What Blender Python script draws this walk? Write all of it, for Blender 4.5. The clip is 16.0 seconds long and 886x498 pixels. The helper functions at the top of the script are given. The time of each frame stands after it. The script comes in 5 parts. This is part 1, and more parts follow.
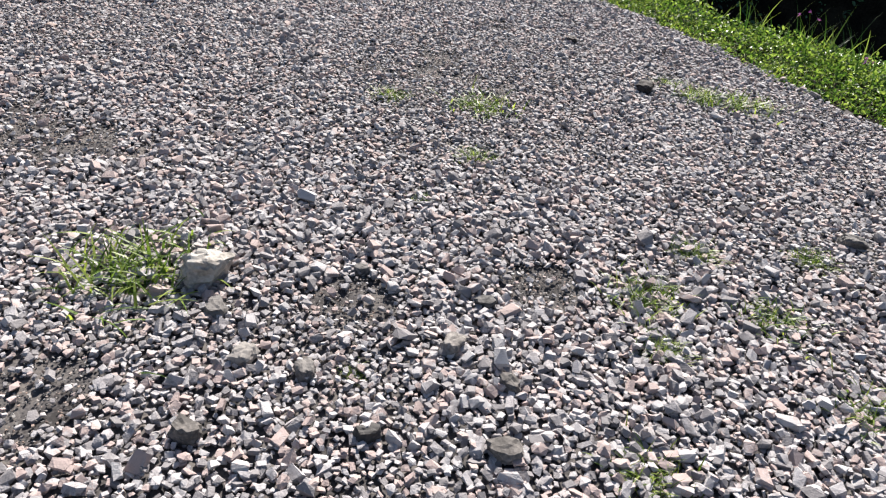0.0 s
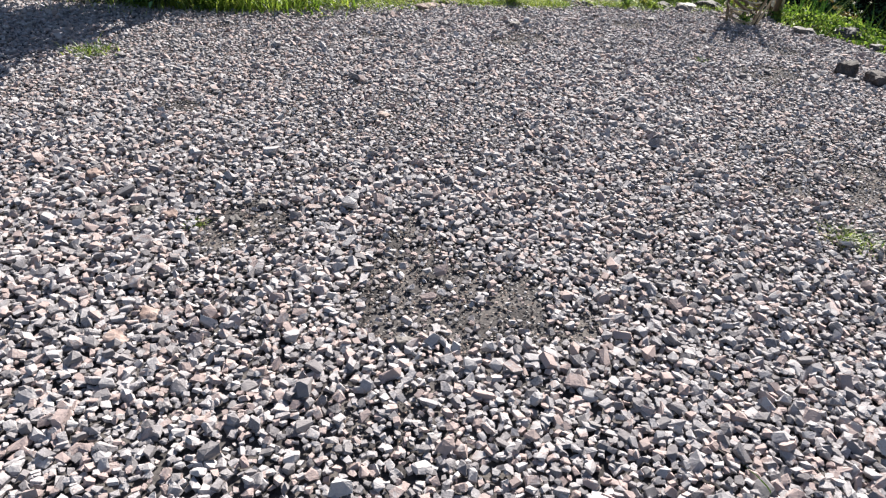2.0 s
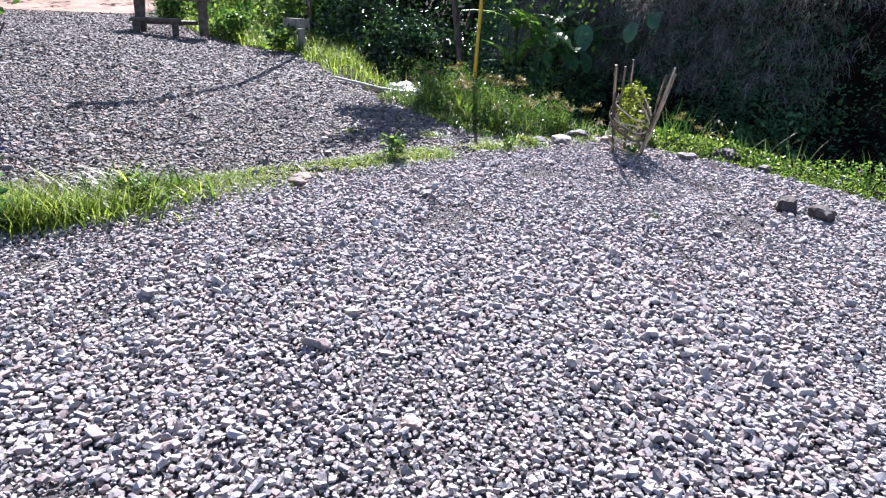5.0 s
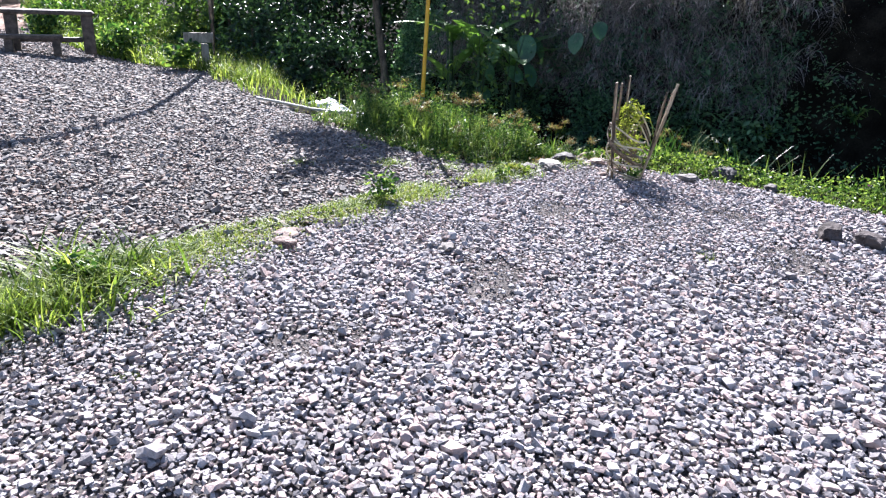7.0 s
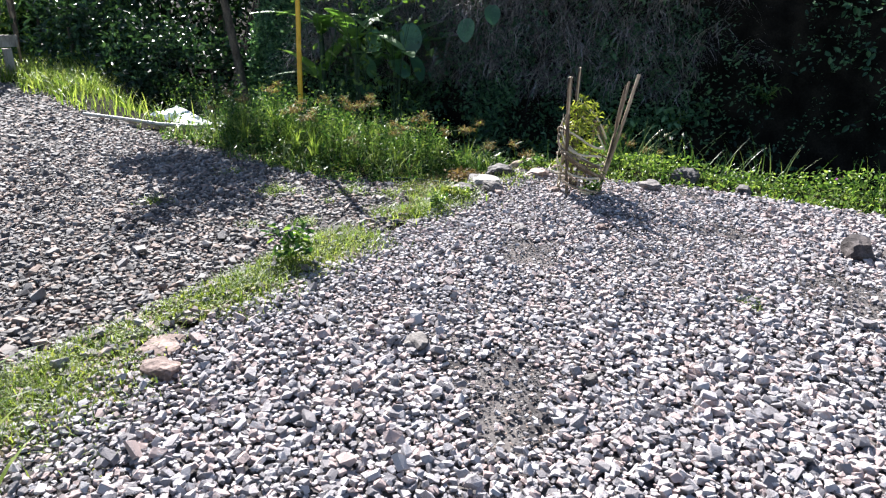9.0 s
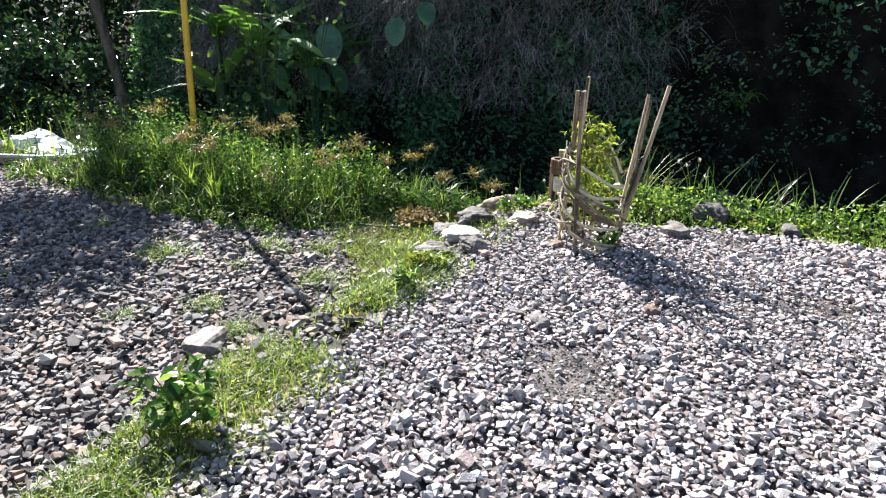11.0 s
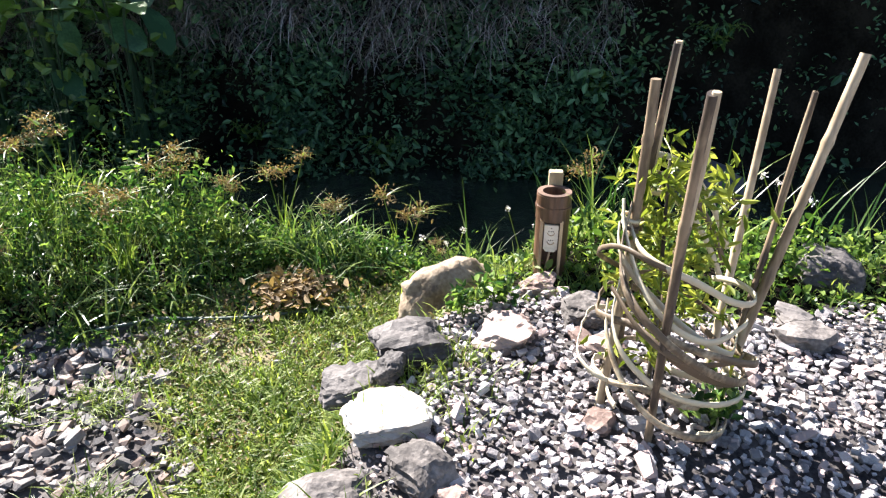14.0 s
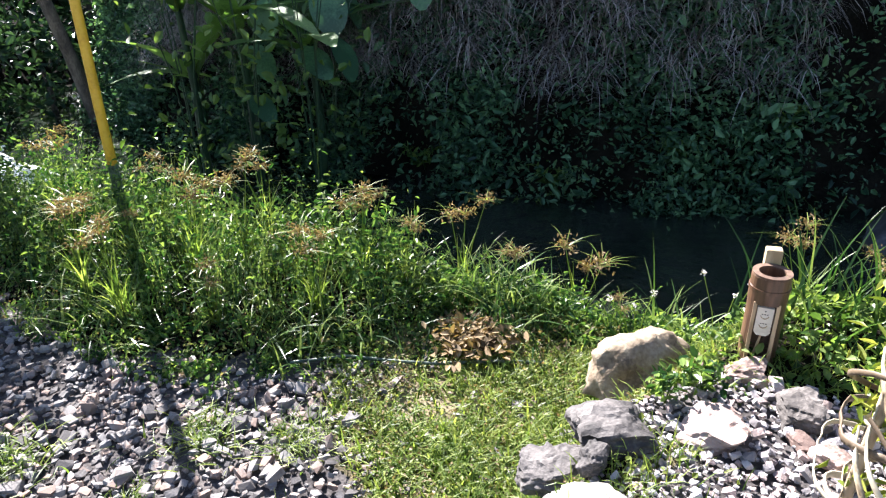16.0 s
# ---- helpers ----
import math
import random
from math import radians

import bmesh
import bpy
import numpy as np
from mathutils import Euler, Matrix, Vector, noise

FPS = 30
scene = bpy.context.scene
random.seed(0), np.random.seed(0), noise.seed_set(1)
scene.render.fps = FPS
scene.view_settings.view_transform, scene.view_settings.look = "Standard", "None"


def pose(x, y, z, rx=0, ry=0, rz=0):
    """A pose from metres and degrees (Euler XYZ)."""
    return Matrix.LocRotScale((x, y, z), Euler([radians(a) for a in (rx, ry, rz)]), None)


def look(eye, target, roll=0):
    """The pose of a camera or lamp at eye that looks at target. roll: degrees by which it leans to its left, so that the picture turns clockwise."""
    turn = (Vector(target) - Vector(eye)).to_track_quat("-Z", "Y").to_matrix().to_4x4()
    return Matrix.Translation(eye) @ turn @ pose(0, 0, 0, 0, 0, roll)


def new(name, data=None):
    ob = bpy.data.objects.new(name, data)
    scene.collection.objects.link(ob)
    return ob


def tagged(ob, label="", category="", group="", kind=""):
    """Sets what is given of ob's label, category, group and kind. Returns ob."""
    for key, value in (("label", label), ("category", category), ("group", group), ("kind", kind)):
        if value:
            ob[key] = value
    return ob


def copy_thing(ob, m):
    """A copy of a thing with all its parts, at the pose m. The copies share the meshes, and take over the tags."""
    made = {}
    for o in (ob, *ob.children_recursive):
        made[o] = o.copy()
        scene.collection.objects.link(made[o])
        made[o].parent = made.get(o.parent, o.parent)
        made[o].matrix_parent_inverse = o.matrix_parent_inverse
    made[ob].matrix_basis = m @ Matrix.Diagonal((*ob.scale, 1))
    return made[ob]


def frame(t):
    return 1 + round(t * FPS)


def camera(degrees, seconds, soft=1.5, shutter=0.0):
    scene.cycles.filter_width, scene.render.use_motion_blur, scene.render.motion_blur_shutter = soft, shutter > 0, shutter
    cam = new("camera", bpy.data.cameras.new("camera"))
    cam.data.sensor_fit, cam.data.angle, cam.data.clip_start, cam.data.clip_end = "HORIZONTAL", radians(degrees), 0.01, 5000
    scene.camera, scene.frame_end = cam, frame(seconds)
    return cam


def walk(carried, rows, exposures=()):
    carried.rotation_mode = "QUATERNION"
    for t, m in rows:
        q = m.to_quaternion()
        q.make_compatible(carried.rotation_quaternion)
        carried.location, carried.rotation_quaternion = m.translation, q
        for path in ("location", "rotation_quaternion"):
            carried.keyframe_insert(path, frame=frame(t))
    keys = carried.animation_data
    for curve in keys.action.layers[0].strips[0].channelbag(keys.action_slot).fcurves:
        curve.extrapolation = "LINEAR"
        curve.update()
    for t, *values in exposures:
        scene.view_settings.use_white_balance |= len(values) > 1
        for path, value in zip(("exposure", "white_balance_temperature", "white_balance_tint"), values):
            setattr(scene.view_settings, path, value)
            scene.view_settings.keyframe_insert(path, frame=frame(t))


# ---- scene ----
import itertools

# The walk: seconds, eye, heading, pitch and roll in degrees.
PATH = [
    (0.0, 2.051, -2.133, 1.730, -13.03, -33.76, 6.65),
    (0.5, 1.689, -1.839, 1.633, -5.58, -33.12, 6.45),
    (1.0, 1.325, -1.379, 1.451, -1.96, -32.32, 5.60),
    (1.5, 0.887, -1.058, 1.552, -0.40, -31.60, 5.00),
    (2.0, 0.593, -0.691, 1.542, 0.58, -31.17, 4.47),
    (2.5, 0.321, -0.333, 1.532, 0.75, -30.70, 4.31),
    (3.0, 0.003, -0.001, 1.543, 0.30, -30.12, 4.30),
    (3.5, -0.159, 0.413, 1.535, -2.17, -29.08, 4.56),
    (4.0, -0.319, 0.805, 1.560, -8.91, -26.75, 4.59),
    (4.5, -0.482, 1.086, 1.660, -15.22, -24.22, 4.18),
    (5.0, -0.596, 1.307, 1.696, -20.27, -22.27, 3.61),
    (5.2, -0.632, 1.426, 1.701, -20.89, -22.01, 3.61),
    (7.3, -1.083, 2.802, 1.635, -31.85, -21.16, 3.01),
    (7.5, -1.062, 2.934, 1.612, -33.31, -21.30, 2.87),
    (8.0, -1.020, 3.296, 1.586, -35.55, -21.26, 2.59),
    (8.5, -0.854, 3.752, 1.537, -39.85, -21.34, 2.20),
    (9.0, -0.659, 4.222, 1.538, -42.02, -21.41, 1.87),
    (9.2, -0.596, 4.404, 1.539, -42.81, -21.45, 1.85),
    (11.3, 0.472, 5.871, 1.342, -50.94, -20.83, 1.97),
    (11.5, 0.640, 6.025, 1.321, -51.62, -21.00, 2.07),
    (12.0, 0.975, 6.361, 1.315, -53.43, -21.51, 2.03),
    (12.5, 1.281, 6.682, 1.338, -54.78, -21.90, 1.62),
    (13.0, 1.587, 6.933, 1.304, -55.89, -22.66, 1.19),
    (13.5, 1.901, 7.091, 1.269, -57.95, -24.31, 0.79),
    (14.0, 2.123, 7.210, 1.215, -59.38, -25.99, 0.27),
    (14.5, 2.367, 7.341, 1.191, -60.16, -27.02, -0.08),
    (15.0, 2.553, 7.407, 1.202, -60.61, -27.59, -0.19),
    (15.5, 2.487, 7.394, 1.235, -57.24, -26.92, -0.05),
    (16.0, 2.105, 7.459, 1.397, -46.38, -25.45, -1.55),
]


def view(x, y, z, yaw, pitch, roll):
    a, b = radians(yaw), radians(pitch)
    ahead = Vector((-math.sin(a) * math.cos(b), math.cos(a) * math.cos(b), math.sin(b)))
    eye = Vector((x, y, z))
    return look(eye, eye + ahead, roll)


cam = camera(66.94, 16.0, 1.25)
walk(cam, [(t, view(*row)) for t, *row in PATH], [
    (0.0, 1.5, 6450, 11), (2.0, 1.54, 6450, 11), (3.5, 1.87, 6400, 13), (4.2, 1.95, 6150, 15), (5.0, 2.1, 5800, 19), (7.3, 2.22, 5900, 17), (8.5, 2.12, 6100, 14), (9.2, 2.07, 6100, 12),
    (11.5, 2.28, 6250, 11), (13.0, 2.43, 6250, 12), (14.5, 2.45, 6400, 15), (16.0, 2.62, 6150, 16)])

# ---- light ----
SUN_AZ, SUN_EL = 20.0, 37.0  # degrees east of +y, above the horizon
world = bpy.data.worlds.new("sky")
scene.world = world
world.use_nodes = True
wn = world.node_tree.nodes
sky = wn.new("ShaderNodeTexSky")
sky.sky_type = "NISHITA"
sky.sun_disc = False
sky.sun_elevation = radians(SUN_EL)
sky.sun_rotation = radians(SUN_AZ)
world.node_tree.links.new(sky.outputs[0], wn["Background"].inputs[0])
wn["Background"].inputs[1].default_value = 0.05
sun = new("sun", bpy.data.lights.new("sun", "SUN"))
sun.data.energy, sun.data.angle, sun.data.color = 5.0, radians(0.45), (1.0, 0.95, 0.87)
sun_from = Vector((math.sin(radians(SUN_AZ)) * math.cos(radians(SUN_EL)), math.cos(radians(SUN_AZ)) * math.cos(radians(SUN_EL)), math.sin(radians(SUN_EL))))
sun.matrix_world = look(sun_from * 60, (0, 0, 0))


# ---- materials ----
def material(name, colours, scale=8.0, rough=0.8, bump=0.3, fine=60.0, per="", spread=0.0, translucent=0.0, spec=0.5, metal=0.0, stretch=(1, 1, 1)):
    """A surface with two scales of colour variation and relief. colours: a list of rgb from dark to light.
    per: 'island' or 'object', for a random tint of each piece by spread."""
    m = bpy.data.materials.new(name)
    m.use_nodes = True
    nt, link = m.node_tree, m.node_tree.links.new
    bsdf = nt.nodes["Principled BSDF"]
    coord = nt.nodes.new("ShaderNodeNewGeometry")
    place = coord.outputs["Position"]
    if per == "local":
        place = nt.nodes.new("ShaderNodeTexCoord").outputs["Object"]
    if stretch != (1, 1, 1):
        mp = nt.nodes.new("ShaderNodeMapping")
        mp.inputs["Scale"].default_value = stretch
        link(place, mp.inputs[0])
        place = mp.outputs[0]
    big = nt.nodes.new("ShaderNodeTexNoise")
    big.inputs["Scale"].default_value, big.inputs["Detail"].default_value = scale, 4.0
    small = nt.nodes.new("ShaderNodeTexNoise")
    small.inputs["Scale"].default_value, small.inputs["Detail"].default_value = fine, 3.0
    link(place, big.inputs["Vector"]), link(place, small.inputs["Vector"])
    mixed = nt.nodes.new("ShaderNodeMath")
    mixed.operation = "MULTIPLY_ADD"
    mixed.inputs[1].default_value = 0.35
    link(small.outputs["Fac"], mixed.inputs[0])
    base = nt.nodes.new("ShaderNodeMath")
    base.operation = "MULTIPLY"
    base.inputs[1].default_value = 0.65
    link(big.outputs["Fac"], base.inputs[0]), link(base.outputs[0], mixed.inputs[2])
    factor = mixed.outputs[0]
    if per in ("island", "object"):
        rand = coord.outputs["Random Per Island"] if per == "island" else nt.nodes.new("ShaderNodeObjectInfo").outputs["Random"]
        shift = nt.nodes.new("ShaderNodeMath")
        shift.operation = "MULTIPLY_ADD"
        shift.inputs[1].default_value = spread
        add = nt.nodes.new("ShaderNodeMath")
        add.inputs[1].default_value = -spread / 2
        link(rand, shift.inputs[0]), link(factor, shift.inputs[2]), link(shift.outputs[0], add.inputs[0])
        factor = add.outputs[0]
    ramp = nt.nodes.new("ShaderNodeValToRGB")
    n = len(colours)
    while len(ramp.color_ramp.elements) < n:
        ramp.color_ramp.elements.new(0.5)
    for k, c in enumerate(colours):
        lo, wide = (0.25, 0.5) if per == "island" else (0.39, 0.22)
        ramp.color_ramp.elements[k].position = lo + wide * k / max(1, n - 1)
        ramp.color_ramp.elements[k].color = (*c, 1)
    link(factor, ramp.inputs[0])
    colour = ramp.outputs[0]
    link(colour, bsdf.inputs["Base Color"])
    bsdf.inputs["Roughness"].default_value, bsdf.inputs["Metallic"].default_value = rough, metal
    bsdf.inputs["Specular IOR Level"].default_value = spec
    if bump:
        bm_ = nt.nodes.new("ShaderNodeBump")
        bm_.inputs["Strength"].default_value, bm_.inputs["Distance"].default_value = bump, 0.01
        link(mixed.outputs[0], bm_.inputs["Height"]), link(bm_.outputs[0], bsdf.inputs["Normal"])
    if translucent:
        tr = nt.nodes.new("ShaderNodeBsdfTranslucent")
        bright = nt.nodes.new("ShaderNodeMixRGB")
        bright.blend_type = "MULTIPLY"
        bright.inputs[0].default_value = 1.0
        bright.inputs[2].default_value = (1.5, 1.5, 0.8, 1)
        link(colour, bright.inputs[1]), link(bright.outputs[0], tr.inputs[0])
        mix = nt.nodes.new("ShaderNodeMixShader")
        mix.inputs[0].default_value = translucent
        link(bsdf.outputs[0], mix.inputs[1]), link(tr.outputs[0], mix.inputs[2])
        link(mix.outputs[0], nt.nodes["Material Output"].inputs[0])
    return m


M_SOIL = material("grit_soil", [(0.035, 0.032, 0.032), (0.075, 0.069, 0.069), (0.125, 0.112, 0.105)], 5, 0.95, 0.8, 90, spec=0.1)
# Earth painted near black: the deep shade of the bank is in its colour.
M_SHADED_EARTH = material("shaded_bank_earth", [(0.004, 0.0035, 0.0028), (0.009, 0.008, 0.006), (0.018, 0.015, 0.011)], 3, 1.0, 0.8, 40, spec=0.03)
M_LITTER = material("brown_litter", [(0.05, 0.043, 0.026), (0.12, 0.1, 0.062), (0.22, 0.185, 0.12)], 6, 0.95, 0.9, 110, spec=0.1)
M_CLAY = material("red_earth", [(0.1, 0.045, 0.027), (0.17, 0.085, 0.05), (0.22, 0.125, 0.08)], 1.5, 0.9, 0.6, 30)
M_STONE = material("crushed_stone", [(0.18, 0.168, 0.172), (0.285, 0.268, 0.274), (0.335, 0.317, 0.321), (0.365, 0.349, 0.35), (0.31, 0.247, 0.233)], 24, 0.8, 0.8, 170, "island", 0.85, spec=0.12)
M_STONE_LOW = material("river_stone", [(0.085, 0.079, 0.078), (0.17, 0.16, 0.156), (0.24, 0.227, 0.217), (0.21, 0.157, 0.132)], 14, 0.75, 0.4, 130, "island", 0.75, spec=0.15)
M_ROCK = material("pale_rock", [(0.055, 0.048, 0.044), (0.12, 0.106, 0.098), (0.21, 0.19, 0.175)], 9, 0.85, 0.9, 70, "object", 0.25)
M_ROCK_WHITE = material("white_rock", [(0.17, 0.15, 0.13), (0.29, 0.262, 0.235), (0.36, 0.34, 0.31)], 9, 0.85, 0.9, 70, "object", 0.2)
# Wet rock, its colour darkened further for the shadow of the bank.
M_SHADED_BOULDER = material("wet_shaded_rock", [(0.02, 0.022, 0.025), (0.05, 0.052, 0.056), (0.09, 0.09, 0.095)], 4, 0.6, 0.8, 40)
M_ROCK_GREY = material("grey_rock", [(0.03, 0.027, 0.026), (0.065, 0.058, 0.056), (0.12, 0.108, 0.102)], 9, 0.8, 0.9, 80, "object", 0.25)
M_ROCK_DARK = material("dark_rock", [(0.022, 0.018, 0.018), (0.045, 0.038, 0.037), (0.085, 0.072, 0.07)], 9, 0.85, 0.9, 80, "object", 0.25, spec=0.2)
M_ROCK_RED = material("reddish_rock", [(0.11, 0.072, 0.06), (0.22, 0.155, 0.132), (0.32, 0.25, 0.22)], 9, 0.85, 0.9, 70, "object", 0.25)
M_ROCK_TAN = material("tan_rock", [(0.1, 0.072, 0.046), (0.2, 0.15, 0.098), (0.29, 0.235, 0.165)], 8, 0.85, 0.9, 60)
M_GRASS = material("grass_blade", [(0.05, 0.09, 0.018), (0.125, 0.19, 0.04), (0.24, 0.29, 0.08)], 3, 0.4, 0, 40, "island", 0.7, translucent=0.5, spec=0.22)
M_STRIP_LEAF = material("strip_weed_leaf", [(0.03, 0.068, 0.015), (0.085, 0.155, 0.034), (0.19, 0.26, 0.07)], 3, 0.35, 0, 40, "island", 0.75, translucent=0.45, spec=0.22)
M_CLOVER = material("clover_litter", [(0.2, 0.145, 0.08), (0.08, 0.12, 0.028), (0.22, 0.17, 0.1), (0.14, 0.2, 0.048), (0.25, 0.29, 0.09)], 4, 0.5, 0, 40, "island", 0.75, translucent=0.3, spec=0.22)
M_BLADE = material("bank_blade", [(0.016, 0.046, 0.012), (0.05, 0.105, 0.027), (0.17, 0.225, 0.075)], 3, 0.33, 0, 40, "island", 0.75, translucent=0.4, spec=0.22)
M_WEED = material("weed_leaf", [(0.014, 0.045, 0.012), (0.05, 0.115, 0.028), (0.15, 0.225, 0.06)], 3, 0.32, 0, 40, "island", 0.75, translucent=0.42, spec=0.22)
M_MOSS = material("moss_clover", [(0.08, 0.11, 0.018), (0.16, 0.2, 0.04), (0.26, 0.28, 0.08)], 3, 0.5, 0, 40, "island", 0.6, translucent=0.45, spec=0.22)
M_BANK_LEAF = material("bank_leaf", [(0.008, 0.028, 0.016), (0.045, 0.115, 0.055), (0.14, 0.26, 0.12)], 1.2, 0.4, 0, 12, "island", 0.45, translucent=0.25, spec=0.3)
# Darker copy of the leaf green, with the bank's shade painted into it.
M_SHADED_PLANT = material("shaded_plant", [(0.005, 0.014, 0.008), (0.018, 0.045, 0.022), (0.05, 0.1, 0.045)], 1.2, 0.4, 0, 12, "island", 0.5, translucent=0.2, spec=0.25)
M_DEAD = material("hanging_dead_grass", [(0.07, 0.062, 0.06), (0.2, 0.18, 0.175), (0.42, 0.38, 0.36)], 3, 0.8, 0, 40, "island", 0.6, translucent=0.15)
M_BROAD = material("broad_dark_leaf", [(0.025, 0.075, 0.036), (0.055, 0.135, 0.065), (0.09, 0.19, 0.095)], 4, 0.45, 0.1, 50, "object", 0.3, translucent=0.25)
M_BANANA = material("banana_leaf", [(0.05, 0.115, 0.022), (0.095, 0.2, 0.04), (0.14, 0.26, 0.06)], 4, 0.5, 0.1, 50, "object", 0.3, translucent=0.4)
M_BARK = material("bark", [(0.035, 0.028, 0.02), (0.08, 0.065, 0.05), (0.14, 0.12, 0.09)], 10, 0.9, 0.8, 70, stretch=(1, 1, 0.3))
M_BAMBOO = material("dry_bamboo", [(0.1, 0.068, 0.04), (0.24, 0.178, 0.11), (0.4, 0.325, 0.22)], 7, 0.6, 0.25, 60, "object", 0.35, stretch=(1, 1, 0.25))
M_BAMBOO_OLD = material("weathered_bamboo", [(0.018, 0.012, 0.009), (0.055, 0.036, 0.022), (0.22, 0.16, 0.1)], 15, 0.6, 0.35, 50, stretch=(1, 1, 0.3))
M_STRIP = material("woven_bamboo_strip", [(0.1, 0.07, 0.042), (0.27, 0.21, 0.135), (0.48, 0.42, 0.3)], 11, 0.6, 0.25, 70, "object", 0.75)
M_BROWN = material("varnished_bamboo", [(0.03, 0.016, 0.01), (0.085, 0.045, 0.028), (0.15, 0.085, 0.05)], 8, 0.32, 0.2, 60, stretch=(1, 1, 0.15))
M_BROWN_IN = material("dark_bamboo_inside", [(0.04, 0.022, 0.015), (0.1, 0.056, 0.036), (0.16, 0.095, 0.06)], 8, 0.7, 0.2, 60, stretch=(1, 1, 0.15))
M_BAMBOO_CUT = material("split_bamboo_edge", [(0.22, 0.15, 0.09), (0.36, 0.26, 0.16), (0.45, 0.34, 0.22)], 12, 0.6, 0.2, 60, stretch=(1, 1, 0.2))
M_WOOD = material("pale_wood", [(0.3, 0.23, 0.13), (0.45, 0.37, 0.23), (0.55, 0.47, 0.32)], 14, 0.7, 0.2, 60, stretch=(1, 1, 0.2))
M_WOOD_GREY = material("weathered_wood", [(0.12, 0.1, 0.08), (0.24, 0.21, 0.17), (0.36, 0.32, 0.27)], 10, 0.8, 0.4, 60, stretch=(1, 1, 0.2))
M_WOOD_DARK = material("dark_wood", [(0.03, 0.022, 0.017), (0.07, 0.052, 0.04), (0.11, 0.085, 0.065)], 8, 0.7, 0.4, 50)
M_PLASTIC = material("cream_plastic", [(0.6, 0.56, 0.48), (0.7, 0.66, 0.58), (0.74, 0.7, 0.62)], 12, 0.35, 0.05, 90)
M_BLACK = material("black_plastic", [(0.012, 0.012, 0.012), (0.02, 0.02, 0.02), (0.03, 0.03, 0.03)], 12, 0.4, 0.05, 90)
M_HOSE = material("green_hose", [(0.02, 0.035, 0.025), (0.05, 0.08, 0.055), (0.1, 0.13, 0.1)], 14, 0.4, 0.1, 90)
M_YELLOW = material("yellow_paint", [(0.5, 0.27, 0.012), (0.62, 0.36, 0.018), (0.66, 0.4, 0.03)], 6, 0.4, 0.15, 60)
M_BLUE = material("blue_plastic", [(0.006, 0.04, 0.38), (0.008, 0.06, 0.5), (0.012, 0.075, 0.58)], 6, 0.35, 0.1, 60)
M_PALE_PIPE = material("pale_pipe", [(0.26, 0.24, 0.2), (0.34, 0.32, 0.27), (0.4, 0.38, 0.33)], 9, 0.5, 0.1, 60)
M_PETAL = material("pale_petals", [(0.5, 0.47, 0.55), (0.65, 0.62, 0.68), (0.75, 0.73, 0.76)], 9, 0.6, 0, 60, translucent=0.2)
M_PURPLE = material("purple_petals", [(0.25, 0.05, 0.3), (0.4, 0.1, 0.5), (0.5, 0.18, 0.6)], 9, 0.6, 0, 60, translucent=0.2)
M_YOUNG = material("young_leaf", [(0.09, 0.13, 0.018), (0.17, 0.21, 0.036), (0.27, 0.29, 0.07)], 5, 0.4, 0, 60, "island", 0.5, translucent=0.42, spec=0.22)
M_SEED = material("sedge_flower", [(0.09, 0.06, 0.025), (0.2, 0.135, 0.06), (0.32, 0.235, 0.12)], 5, 0.8, 0, 60, "island", 0.5, translucent=0.2)
# Sunlit leaf green, the bright counterpart of the shaded plant colour.
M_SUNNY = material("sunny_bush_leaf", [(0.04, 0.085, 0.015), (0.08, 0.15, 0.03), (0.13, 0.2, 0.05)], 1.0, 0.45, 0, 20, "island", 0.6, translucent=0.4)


M_FOAM = material("water_foam", [(0.45, 0.48, 0.5), (0.7, 0.73, 0.75), (0.82, 0.84, 0.85)], 7, 0.35, 0.6, 40)


def water_material():
    m = material("stream_water", [(0.008, 0.011, 0.009), (0.014, 0.018, 0.014), (0.02, 0.026, 0.02)], 2, 0.06, 0.0, 20)
    nt = m.node_tree
    wave = nt.nodes.new("ShaderNodeTexNoise")
    wave.inputs["Scale"].default_value, wave.inputs["Detail"].default_value = 5.0, 5.0
    geo = nt.nodes.new("ShaderNodeNewGeometry")
    bump = nt.nodes.new("ShaderNodeBump")
    bump.inputs["Strength"].default_value, bump.inputs["Distance"].default_value = 0.3, 0.08
    nt.links.new(geo.outputs["Position"], wave.inputs["Vector"])
    nt.links.new(wave.outputs["Fac"], bump.inputs["Height"])
    nt.links.new(bump.outputs[0], nt.nodes["Principled BSDF"].inputs["Normal"])
    return m


M_WATER = water_material()


# ---- mesh helpers ----
rng = np.random.default_rng(7)


def make_mesh(name, verts, faces, mats, index=None, smooth=False):
    """A mesh from arrays; faces: one array (n, 3) or (n, 4), or a list of such."""
    groups = [np.asarray(f, dtype=np.int32) for f in (faces if isinstance(faces, list) else [faces]) if len(f)]
    verts = np.asarray(verts, dtype=np.float32)
    me = bpy.data.meshes.new(name)
    me.vertices.add(len(verts))
    me.vertices.foreach_set("co", verts.ravel())
    loops = np.concatenate([g.ravel() for g in groups])
    sizes = np.concatenate([np.full(len(g), g.shape[1], dtype=np.int32) for g in groups])
    me.loops.add(len(loops))
    me.loops.foreach_set("vertex_index", loops)
    me.polygons.add(len(sizes))
    me.polygons.foreach_set("loop_start", np.concatenate([[0], np.cumsum(sizes)[:-1]]).astype(np.int32))
    for m in mats if isinstance(mats, (list, tuple)) else [mats]:
        me.materials.append(m)
    if index is not None:
        me.polygons.foreach_set("material_index", np.asarray(index, dtype=np.int32))
    me.polygons.foreach_set("use_smooth", np.full(len(sizes), smooth))
    me.update(calc_edges=True)
    return me


